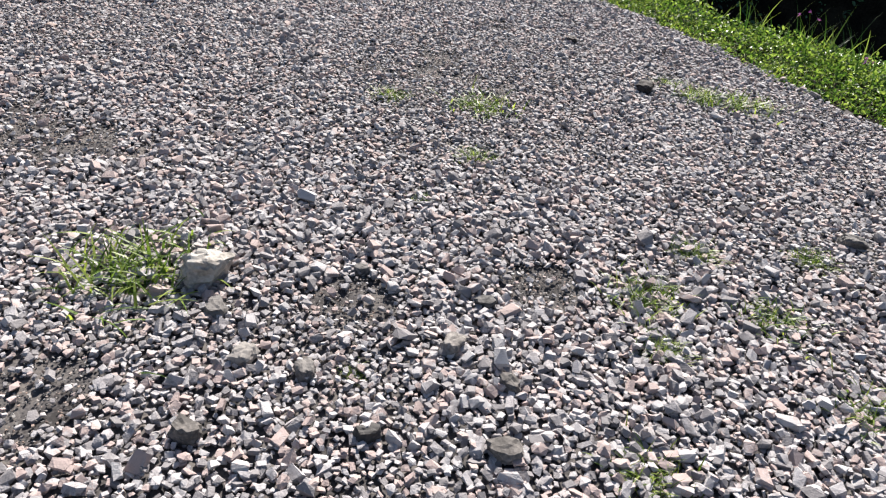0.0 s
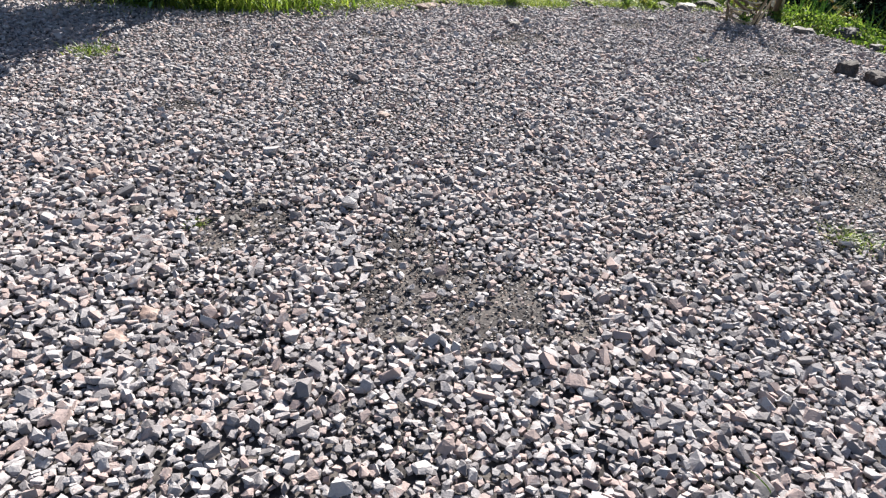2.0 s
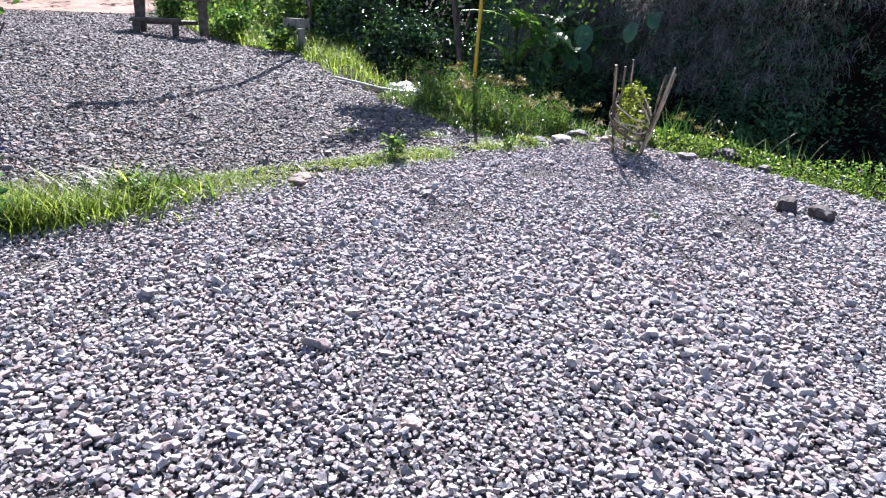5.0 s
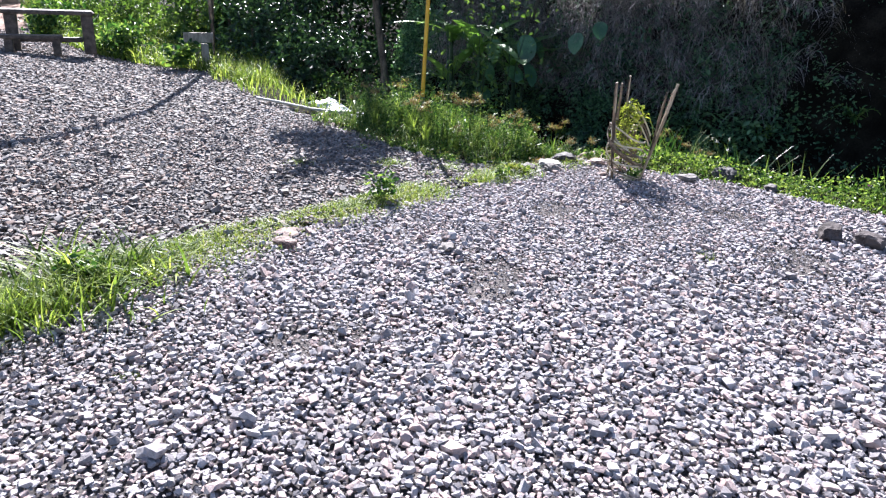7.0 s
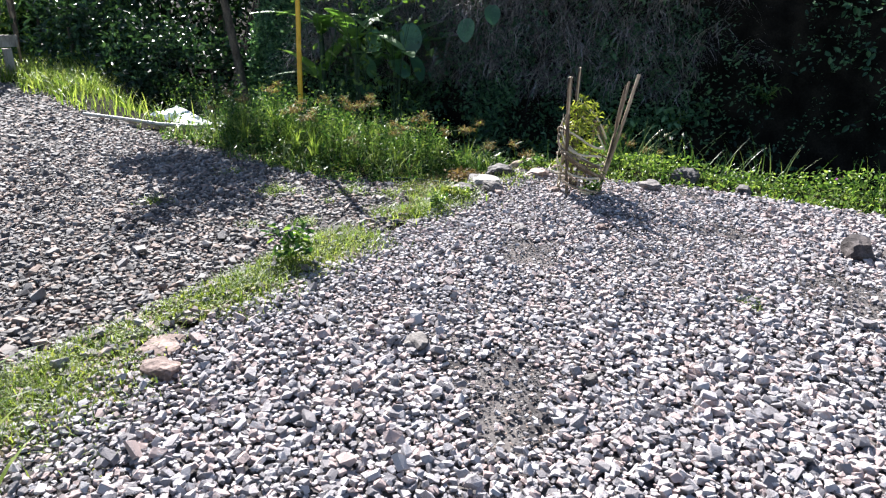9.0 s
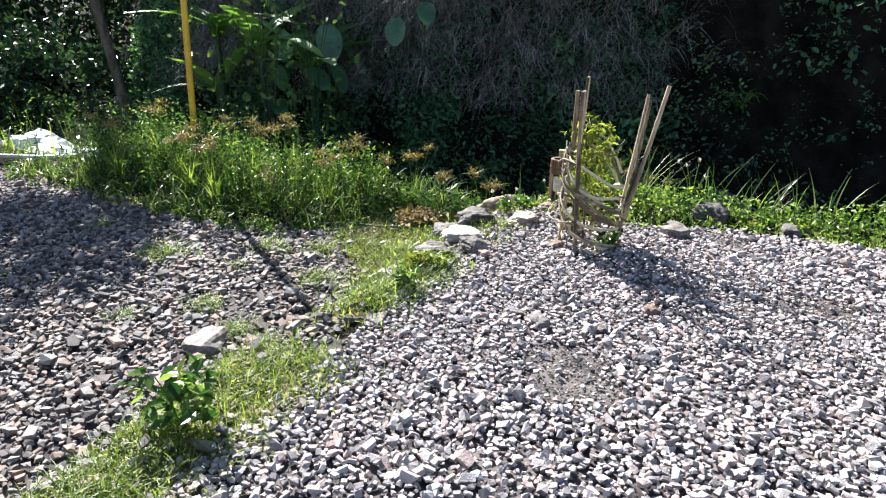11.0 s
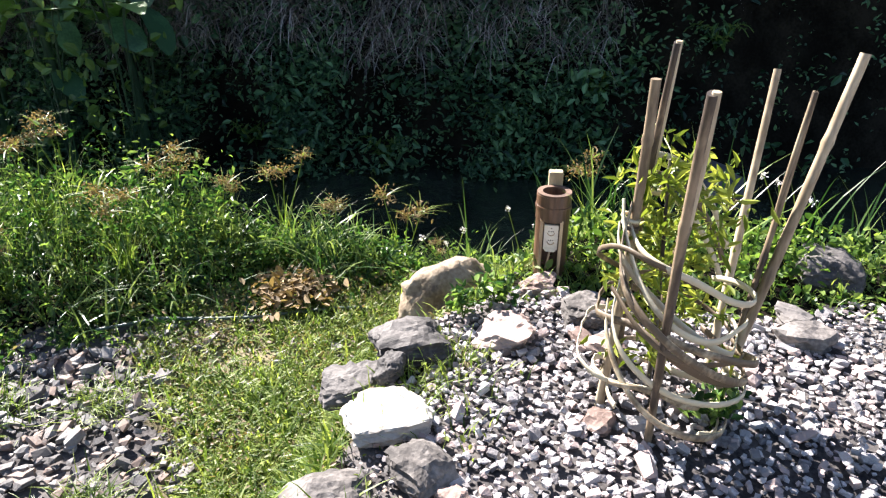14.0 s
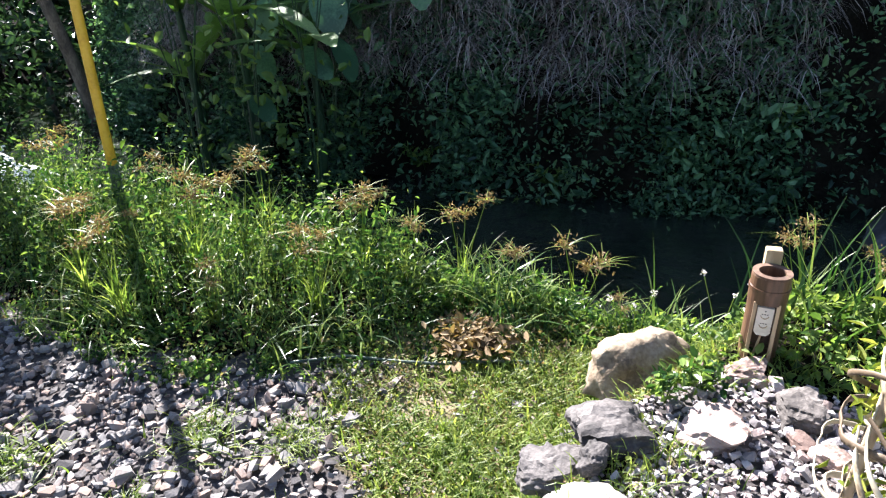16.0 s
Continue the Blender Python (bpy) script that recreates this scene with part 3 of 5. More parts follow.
def leaves(xyz, size, r, up=0.6, slim=0.45, fold=0.15):
    """Pointed oval leaves, folded along the middle; up: how far they face the sky."""
    n = len(xyz)
    nrm = r.normal(size=(n, 3)) * (1 - up) + np.array([0, 0, up])
    nrm /= np.linalg.norm(nrm, axis=1)[:, None]
    t = np.cross(nrm, r.normal(size=(n, 3)))
    t /= np.linalg.norm(t, axis=1)[:, None]
    b = np.cross(nrm, t)
    s = np.asarray(size)[:, None]
    p = np.asarray(xyz, float)
    v = np.stack([p, p + s * (0.35 * t + slim * 0.5 * b + fold * nrm), p + s * (0.75 * t + slim * 0.36 * b + fold * 0.6 * nrm), p + s * t, p + s * (0.75 * t - slim * 0.36 * b + fold * 0.6 * nrm), p + s * (0.35 * t - slim * 0.5 * b + fold * nrm)], 1)
    f = np.array([(0, 1, 2, 3), (0, 3, 4, 5)])
    geo = Geo()
    geo.v, geo.n = [v.reshape(-1, 3)], n * 6
    geo.quad = [(f[None] + (np.arange(n) * 6)[:, None, None]).reshape(-1, 4)]
    return geo


def on_ground(x, y, dz=0.0):
    return np.c_[x, y, height(x, y) + dz]


# ---- grass and weeds ----
def pick(n, x0, x1, y0, y1, density, r):
    """Random places in a rectangle, kept where density(x, y) says."""
    x, y = r.uniform(x0, x1, n), r.uniform(y0, y1, n)
    keep = r.uniform(size=n) < density(x, y)
    return x[keep], y[keep]


def build_grass():
    r = np.random.default_rng(21)
    # the lip
    x, y = pick(200000, -3.4, 4, 5.2, 8.6, lambda x, y: ridge(x, y), r)
    n = len(x)
    tall = 0.04 + 0.1 * value_noise(x, y, 1.3, 2) * r.uniform(0.3, 1.2, n) + 0.12 * blend(-1.8, -2.2, x)
    solid("grass", blades(on_ground(x, y, -0.01), tall, r.uniform(0.003, 0.006, n), r.uniform(0.1, 0.9, n), r), M_GRASS, "short bright green grass along the stone lip", "grass", kind="stuff")
    x, y = pick(90000, -3.4, 4, 5.2, 8.6, lambda x, y: 0.5 * ridge(x, y), r)
    solid("ground_cover", leaves(on_ground(x, y, r.uniform(0, 0.04, len(x))), r.uniform(0.012, 0.026, len(x)), r, 0.7, 0.7), M_MOSS, "low clover and moss along the stone lip", "ground cover", kind="stuff")
    # meadow by the stones
    x, y = pick(110000, 2.0, 5.2, 7.6, 10.2, lambda x, y: meadow(x, y) * (0.16 + 0.84 * blend(0.45, 0.68, value_noise(x, y, 3.3, 33))), r)
    n = len(x)
    solid("grass", blades(on_ground(x, y, -0.01), r.uniform(0.03, 0.14, n), r.uniform(0.005, 0.012, n), r.uniform(0.1, 1.1, n), r), M_GRASS, "short grass below the edging stones", "grass", kind="stuff")
    x, y = pick(230000, 2.0, 5.2, 7.6, 10.2, lambda x, y: 0.7 * meadow(x, y) * (0.2 + 0.8 * blend(0.35, 0.6, value_noise(x, y, 5, 36))), r)
    solid("ground_cover", leaves(on_ground(x, y, r.uniform(0, 0.05, len(x))), 0.006 + 0.017 * r.uniform(0, 1, len(x)) ** 2, r, 0.6, 0.65), M_CLOVER, "low yellow-green clover below the edging stones", "ground cover", kind="stuff")
    # strip along the upper yard
    x, y = pick(170000, 3.9, 9.5, -2, 8.6, lambda x, y: 0.5 * bank_strip(x, y) * blend(-2.5, 3, y), r)
    n = len(x)
    solid("grass", blades(on_ground(x, y, -0.01), r.uniform(0.03, 0.1, n) * (0.5 + value_noise(x, y, 2, 8)), r.uniform(0.004, 0.008, n), r.uniform(0.1, 0.9, n), r), M_GRASS, "bright green grass between gravel and stream", "grass", kind="stuff")
    x, y = pick(150000, 3.9, 9.5, -2, 8.8, lambda x, y: 0.9 * bank_strip(x, y) * blend(-2.5, 3, y), r)
    n = len(x)
    z = r.uniform(0, 1, n) ** 0.6 * weed_top(x, y)
    solid("weeds", leaves(on_ground(x, y, z), r.uniform(0.02, 0.05, n), r, 0.55, 0.6), M_STRIP_LEAF, "leafy green weeds between gravel and stream", "weeds", kind="stuff")
    # long blades on the very bank
    x, y = pick(11000, 4.2, 9, 0, 8.8, lambda x, y: bank_strip(x, y) * (0.3 + 0.7 * blend(3.5, 5.5, y)) * blend(0.25, 0.6, x - along(GRAVEL_EAST, y)) * blend(0.35, 0.7, value_noise(x, y, 2.3, 18)), r)
    n = len(x)
    solid("tall_grass", blades(on_ground(x, y), r.uniform(0.25, 0.62, n), r.uniform(0.008, 0.016, n), r.uniform(0.05, 0.5, n), r, 5, 0.35), M_BLADE, "long arching grass on the stream bank", "grass", kind="stuff")
    # the weedy lower bank: clumps of leafy stems with dark gaps between
    cx, cy = pick(2600, 1.4, 5.6, 8.4, 14, lambda x, y: 0.9 * low_strip(x, y), r)
    m = len(cx)
    tall = np.clip((weed_top(cx, cy) * (0.75 + 0.4 * blend(9.4, 10.6, cy)) + 0.26 * blend(0.1, 0.5, cx - along(LOW_EAST, cy)) * blend(9.6, 10.6, cy)) * r.uniform(0.55, 1.2, m), 0.05, 0.85)
    wide = r.uniform(0.05, 0.11, m) + 0.07 * tall
    stems = np.repeat(np.arange(m), 7)
    n = len(stems)
    foot = np.c_[cx[stems] + r.normal(0, 0.4, n) * wide[stems], cy[stems] + r.normal(0, 0.4, n) * wide[stems]]
    az = r.uniform(0, 2 * np.pi, n)
    out = r.uniform(0.1, 0.9, n) * wide[stems] * 1.6
    tip = np.c_[foot + np.c_[np.cos(az), np.sin(az)] * out[:, None], tall[stems] * r.uniform(0.55, 1.0, n)]
    tip[:, 2] += height(foot[:, 0], foot[:, 1])
    root = on_ground(foot[:, 0], foot[:, 1], -0.01)
    solid("weed_stems", blades(root, tip[:, 2] - root[:, 2], np.full(n, 0.005), 0.25 * np.ones(n), r, 3, 0.15, az), M_BLADE, "thin green stems of the weeds on the lower bank", "weeds", kind="stuff")
    per = 8
    t = r.uniform(0.2, 1.05, (n, per, 1))
    at = root[:, None] + (tip - root)[:, None] * t + r.normal(0, 0.016, (n, per, 3))
    size = (0.02 + 0.042 * r.uniform(0, 1, n) ** 1.6)[:, None] * r.uniform(0.6, 1.1, (n, per))
    solid("weeds", leaves(at.reshape(-1, 3), size.ravel(), r, 0.55, 0.42), M_WEED, "dense leafy weeds on the lower stream bank", "weeds", kind="stuff")
    x, y = pick(17000, 1.0, 5.6, 8.4, 14, lambda x, y: low_strip(x, y) * blend(0.4, 0.62, value_noise(x, y, 3.1, 17)), r)
    n = len(x)
    solid("tall_grass", blades(on_ground(x, y, weed_top(x, y) * 0.2), r.uniform(0.12, 0.46, n), r.uniform(0.006, 0.014, n), r.uniform(0.05, 0.9, n), r, 5, 0.6), M_BLADE, "long blades among the weeds on the lower bank", "grass", kind="stuff")
    x, y = pick(60000, 1.4, 5.2, 8.4, 14, lambda x, y: 0.5 * low_strip(x, y), r)
    solid("ground_cover", leaves(on_ground(x, y, r.uniform(0, 0.07, len(x))), r.uniform(0.01, 0.03, len(x)), r, 0.6, 0.6), M_CLOVER, "low creeping growth under the weeds", "ground cover", kind="stuff")
    x, y = pick(50000, 0.4, 5.6, 13.5, 24, lambda x, y: low_strip(x, y), r)
    n = len(x)
    solid("tall_grass", blades(on_ground(x, y), r.uniform(0.18, 0.5, n), r.uniform(0.01, 0.02, n), r.uniform(0.05, 0.7, n), r, 4, 0.5), M_GRASS, "long bright grass farther along the stream", "grass", kind="stuff")


build_grass()


# ---- the far bank ----
def build_far_bank():
    r = np.random.default_rng(31)
    out = np.array([-0.26, -0.14, 0.1])
    # hanging clumps of leaves, with earth painted near black for shade between
    cx, cy = r.uniform(5, 12, 52000), r.uniform(6.5, 18, 52000)
    rise = cx - along(WATER_EAST, cy)
    keep = (rise > -0.1) & (rise < 1.7) & (r.uniform(size=len(cx)) < (0.2 + 0.8 * blend(0.3, 0.65, value_noise(cx, cy, 1.5, 47))) * blend(6.5, 10.5, cy) * (1 - 0.75 * blend(0.7, 1.1, rise)))
    cx, cy = cx[keep], cy[keep]
    m = len(cx)
    per = 13
    big = 0.04 + 0.075 * r.uniform(0, 1, m) ** 2.2
    at = on_ground(cx, cy) + out * (r.uniform(0.1, 1.2, m) * (0.35 + value_noise(cx, cy, 2.4, 45)))[:, None]
    at = at[:, None] + r.normal(0, 1, (m, per, 3)) * np.array([0.05, 0.07, 0.07]) * (0.6 + 8 * big)[:, None, None]
    size = big[:, None] * r.uniform(0.6, 1.2, (m, per))
    solid("bank_foliage", leaves(at.reshape(-1, 3), size.ravel(), r, 0.45, 0.5), M_BANK_LEAF, "dark green foliage covering the shaded far bank", "foliage", kind="stuff")
    # dead grass hanging in sheaves from the upper bank
    cx, cy = r.uniform(5, 13, 12000), r.uniform(6.5, 16, 12000)
    rise = cx - along(WATER_EAST, cy)
    keep = (rise > 0.5) & (rise < 1.3) & (value_noise(cx, cy, 0.9, 44) > 0.22) & (r.uniform(size=len(cx)) < blend(8.2, 11, cy))
    cx, cy = cx[keep], cy[keep]
    per = 20
    n = len(cx) * per
    root = np.repeat(on_ground(cx, cy, 0.1) + np.array([-0.1, -0.05, 0]), per, axis=0) + r.normal(0, 0.05, (n, 3))
    az = np.repeat(r.normal(3.65, 0.7, len(cx)), per) + r.normal(0, 0.35, n)
    solid("hanging_grass", blades(root, r.uniform(0.3, 0.85, n), r.uniform(0.005, 0.011, n), r.uniform(0.4, 1.4, n), r, 4, 0.85, az), M_DEAD, "dead grey-brown grass hanging down the far bank", "grass", kind="stuff")


build_far_bank()


def gz(x, y):
    return float(height(x, y))


# ---- rocks ----
def rock_mesh(name, seed, mat, flat=0.6, rough=0.3, detail=4, facets=15, smooth=True):
    """A worn, faceted boulder about 1 m across."""
    bm = bmesh.new()
    bmesh.ops.create_icosphere(bm, subdivisions=detail, radius=0.5)
    r = random.Random(seed)
    cuts = []
    for _ in range(facets):
        d = Vector((r.gauss(0, 1), r.gauss(0, 1), r.gauss(0, 0.8))).normalized()
        cuts.append((d, r.uniform(0.27, 0.43)))
    shift = Vector((r.uniform(0, 50), r.uniform(0, 50), r.uniform(0, 50)))
    for v in bm.verts:
        p = v.co.copy()
        p *= 0.62 / max(0.35, max(abs(p.x), abs(p.y), abs(p.z)) * 2) ** 0.75 if facets > 8 else 1.0
        for d, far in cuts:
            over = p.dot(d) - far
            if over > 0:
                p -= d * over * 0.97
        layer = noise.noise(Vector((p.x * 2, p.y * 2, p.z * 17)) + shift)
        p *= 1.12 + rough * noise.noise(p * 2.6 + shift) + 0.5 * rough * noise.noise(p * 7 + shift) + 0.32 * rough * noise.noise(p * 16 + shift) + 0.2 * rough * noise.noise(p * 34 + shift) + 0.22 * rough * layer
        v.co = (p.x, p.y * 0.8, p.z * flat)
    me = bpy.data.meshes.new(name)
    bm.to_mesh(me)
    bm.free()
    me.materials.append(mat)
    for q in me.polygons:
        q.use_smooth = smooth
    return me


ROCKS = {}
for kind, mat in (("grey", M_ROCK_GREY), ("pale", M_ROCK), ("red", M_ROCK_RED), ("tan", M_ROCK_TAN), ("white", M_ROCK_WHITE), ("dark", M_ROCK_DARK)):
    ROCKS[kind] = [rock_mesh(f"rock_{kind}", 40 + 7 * k + len(kind) * 3, mat, 0.5 + 0.16 * k, 0.34, 3, 0 if kind == "tan" else 17, False) for k in range(3)]
    ROCKS["large " + kind] = [rock_mesh(f"rock_{kind}", 140 + 9 * k + len(kind) * 5, mat, 0.55 + 0.14 * k, 0.3, 4, 0 if kind == "tan" else 20, kind == "tan") for k in range(3)]


ROCKS["round"] = [rock_mesh("rock_round", 33, M_ROCK_WHITE, 0.85, 0.3, 4, 7, False)]


def rock(x, y, size, kind, shape, turn, label, group, lift=0.14, tall=1.0, z=None):
    ob = new("rock", ROCKS[kind][shape])
    ob.matrix_basis = pose(x, y, (gz(x, y) if z is None else z) + size * lift * tall, 0, 0, turn) @ Matrix.Diagonal((size, size, size * tall, 1))
    return tagged(ob, label, "rock", group)


# stones that edge the upper yard
EDGING = [
    (4.15, 8.37, 0.36, "tan", 2, 140, 0.95, -0.14, "rounded tan boulder set in grass beside a bamboo post"),
    (3.82, 7.97, 0.3, "red", 1, 10, 0.6, 0.02, "layered brown edging stone half buried in gravel"),
    (4.16, 8.01, 0.21, "red", 1, 120, 0.8, 0.0, "pale pinkish stone at the foot of a bamboo post"),
    (4.05, 7.8, 0.24, "pale", 0, 30, 0.75, 0.04, "pale rough stone bedded in gravel"),
    (3.9, 7.66, 0.16, "red", 2, 70, 0.6, 0.02, "flat reddish stone beside the woven guard"),
    (3.6, 8.2, 0.34, "grey", 1, 130, 0.7, 0.02, "dark grey slab of edging stone"),
    (3.43, 8.16, 0.13, "grey", 2, 20, 0.9, 0.04, "small dark cube-like edging stone"),
    (3.4, 8.27, 0.3, "grey", 0, 130, 0.8, -0.04, "grey-brown edging stone along the grass"),
    (3.27, 8.06, 0.34, "white", 0, 130, 0.5, 0.02, "sunlit white flat-topped edging stone"),
    (3.15, 7.88, 0.22, "pale", 1, 70, 0.8, 0.03, "grey-brown stone leaning on a white slab"),
    (2.96, 8.0, 0.32, "pale", 1, 130, 0.7, 0.0, "grey-white angular edging stone"),
    (2.62, 8.0, 0.24, "white", 0, 110, 0.85, -0.04, "pale edging stone half under grass"),
    (2.38, 7.87, 0.17, "grey", 1, 10, 0.9, -0.06, "grey edging stone half under grass"),
    (2.12, 7.62, 0.18, "grey", 0, 30, 0.9, 0.0, "flat grey stone at the edge of the gravel"),
    (1.38, 7.58, 0.22, "grey", 0, 35, 0.9, -0.04, "flat grey stone in the grassy edge"),
    (0.16, 6.99, 0.3, "red", 0, 35, 0.4, 0.0, "flat reddish stone in the grassy edge"),
    (-0.18, 7.02, 0.2, "pale", 0, 15, 0.5, 0.0, "flat pale stone in the grassy edge"),
    (1.3, 7.72, 0.26, "pale", 1, 35, 0.5, -0.04, "flat pale stone in the grassy edge"),
]
for x, y, size, kind, shape, turn, tall, z, label in EDGING:
    rock(x, y, size, "large " + kind, shape, turn, label, "edging stones of the upper yard", 0.0, tall, z)
LOWER_ROCKS = [(1.82, 8.62, 0.34, "pale", 0, 40), (1.52, 8.42, 0.2, "red", 0, 10), (2.02, 8.48, 0.14, "red", 1, 80), (0.3, 7.5, 0.22, "red", 0, 20), (0.02, 7.8, 0.13, "pale", 1, 0), (2.9, 8.55, 0.11, "grey", 1, 50), (3.1, 8.75, 0.1, "pale", 2, 20), (2.3, 9.6, 0.12, "grey", 1, 70), (2.75, 9.85, 0.11, "pale", 2, 0)]
for x, y, size, kind, shape, turn in LOWER_ROCKS:
    rock(x, y, size, kind, shape, turn, {"pale": "flat whitish stone lying on the lower yard", "red": "flat reddish stone lying on the lower yard", "grey": "grey cobble lying on the lower yard"}[kind], "stones on the lower yard", 0.1, 0.7)
RIGHT_ROCKS = [(4.82, 7.1, 0.36, "large grey", 1, 10), (4.4, 7.17, 0.19, "grey", 0, 80), (4.86, 6.6, 0.22, "grey", 0, 40), (4.29, 7.12, 0.25, "pale", 0, 150), (3.56, 7.57, 0.12, "red", 1, 0), (3.93, 7.76, 0.12, "red", 0, 50)]
for x, y, size, kind, shape, turn in RIGHT_ROCKS:
    rock(x, y, size, kind, shape, turn, {"pale": "flat pale stone bedded in gravel", "red": "reddish stone bedded in gravel", "grey": "rough grey stone at the edge of the weeds"}[kind.split()[-1]], "stones round the woven plant guard", 0.12, 0.8)
LOOSE = [
    (1.61, 0.19, 0.17, "round", 0), (4.58, 2.52, 0.17, "dark", 1), (4.37, 3.7, 0.13, "dark", 0), (2.73, -0.5, 0.09, "pale", 2), (2.65, -0.79, 0.13, "pale", 0), (2.56, -0.28, 0.12, "pale", 1), (2.01, -0.38, 0.1, "grey", 1),
    (1.65, -0.63, 0.11, "pale", 2), (2.21, -0.68, 0.09, "grey", 2), (1.8, -0.29, 0.11, "pale", 1), (1.67, -0.03, 0.11, "grey", 0), (4.8, 0.37, 0.14, "grey", 1), (2.75, -0.03, 0.1, "grey", 0),
]
MORE_LOOSE = [
    (-1.19, 2.27, 0.12, "red", 2), (-0.84, 1.95, 0.12, "pale", 1), (0.07, 2.44, 0.09, "grey", 2), (0.99, 2.49, 0.11, "grey", 0), (-0.31, 2.14, 0.08, "pale", 1), (-0.39, 1.95, 0.1, "grey", 1), (1.5, 4.43, 0.1, "grey", 0), (-0.69, 1.94, 0.1, "red", 1),
    (1.07, 6.29, 0.18, "pale", 0), (0.09, 6.78, 0.21, "red", 0), (1.43, 5.6, 0.1, "grey", 2), (4.0, 5.44, 0.28, "dark", 2), (4.16, 5.22, 0.3, "dark", 1),
]
FEW_LOOSE = [(0.1, 3.43, 0.12, "red", 0), (2.25, 0.23, 0.09, "grey", 2), (0.59, -0.16, 0.09, "pale", 1), (-0.47, 1.21, 0.11, "red", 1), (-0.52, 1.06, 0.12, "red", 0), (0.46, 1.17, 0.09, "pale", 2), (2.61, 7.07, 0.15, "grey", 1), (2.63, 7.18, 0.08, "pale", 1), (3.09, 6.74, 0.11, "red", 2), (2.76, 6.83, 0.08, "pale", 0), (3.12, 7.77, 0.11, "red", 1)]
for k, (x, y, size, kind, shape) in enumerate([(x, y, q * 1.25, kind, shape) for x, y, q, kind, shape in LOOSE] + MORE_LOOSE + FEW_LOOSE):
    big = "fist-sized" if size < 0.13 else "large"
    rock(x, y, size, kind, shape, 47 * k % 360, {"round": "large rounded pale stone beside a grass tuft", "pale": f"{big} pale stone lying loose on gravel", "red": f"{big} reddish stone lying loose on gravel", "grey": f"{big} grey stone lying loose on gravel", "dark": f"{big} dark grey stone lying loose on gravel"}[kind], "loose stones on the gravel", 0.16 if k < len(LOOSE) or kind == "dark" else 0.08, 0.95)
ROCKS["wet"] = [rock_mesh("rock_wet", 77, M_SHADED_BOULDER, 0.7, 0.2)]
rock(7.9, 8.05, 1.2, "wet", 0, 20, "smooth dark boulder standing in the stream", "boulders in the stream", -0.08, 0.9, WATER_Z)
for x, y, size in ((0.2, 23.6, 1.1), (0.9, 24.0, 0.9), (0.5, 22.6, 0.8)):
    rock(x, y, size, "pale", 0, 60 * x, "broad pale stone by the far end of the yard", "pale stones at the yard's end", 0.15, 0.5)


# ---- pole ----
def build_pole():
    p = thing("marker_pole", "thin yellow-painted pole standing in the weeds", "pole", pose(3.57, 11.63, gz(3.57, 11.63)))
    part("shaft", tube([(0.005, 0, 0.55), (0.01, 0, 1.0), (0.02, -0.02, 2.0), (0.03, -0.04, 3.2)], [0.03, 0.029, 0.028, 0.026], 12), M_YELLOW, p, smooth=True)
    part("foot", tube([(0, 0, -0.2), (0.003, 0, 0.2), (0.005, 0, 0.55)], [0.031, 0.031, 0.0305], 12), M_HOSE, p, "dark green lower end of the pole", smooth=True)


build_pole()


# ---- woven plant guard ----
def culm(base, top, r0, r1, nodes, split=False):
    """A bamboo stake with swollen joints."""
    base, top = np.array(base, float), np.array(top, float)
    ts = sorted(set(np.linspace(0, 1, 9)) | {q + d for q in nodes for d in (-0.02, 0, 0.02)})
    ts = [t for t in ts if 0 <= t <= 1]
    side = np.cross(top - base, [0.3, 0.2, 1.0])
    side /= np.linalg.norm(side)
    path = [base + (top - base) * t + side * 0.012 * math.sin(3.1 * t + 7 * r0 * 100) for t in ts]
    rad = [(r0 + (r1 - r0) * t) * (1.22 if any(abs(t - q) < 0.005 for q in nodes) else 1.0) for t in ts]
    return tube(path, rad, 10, True, 0.62 if split else 1.0)


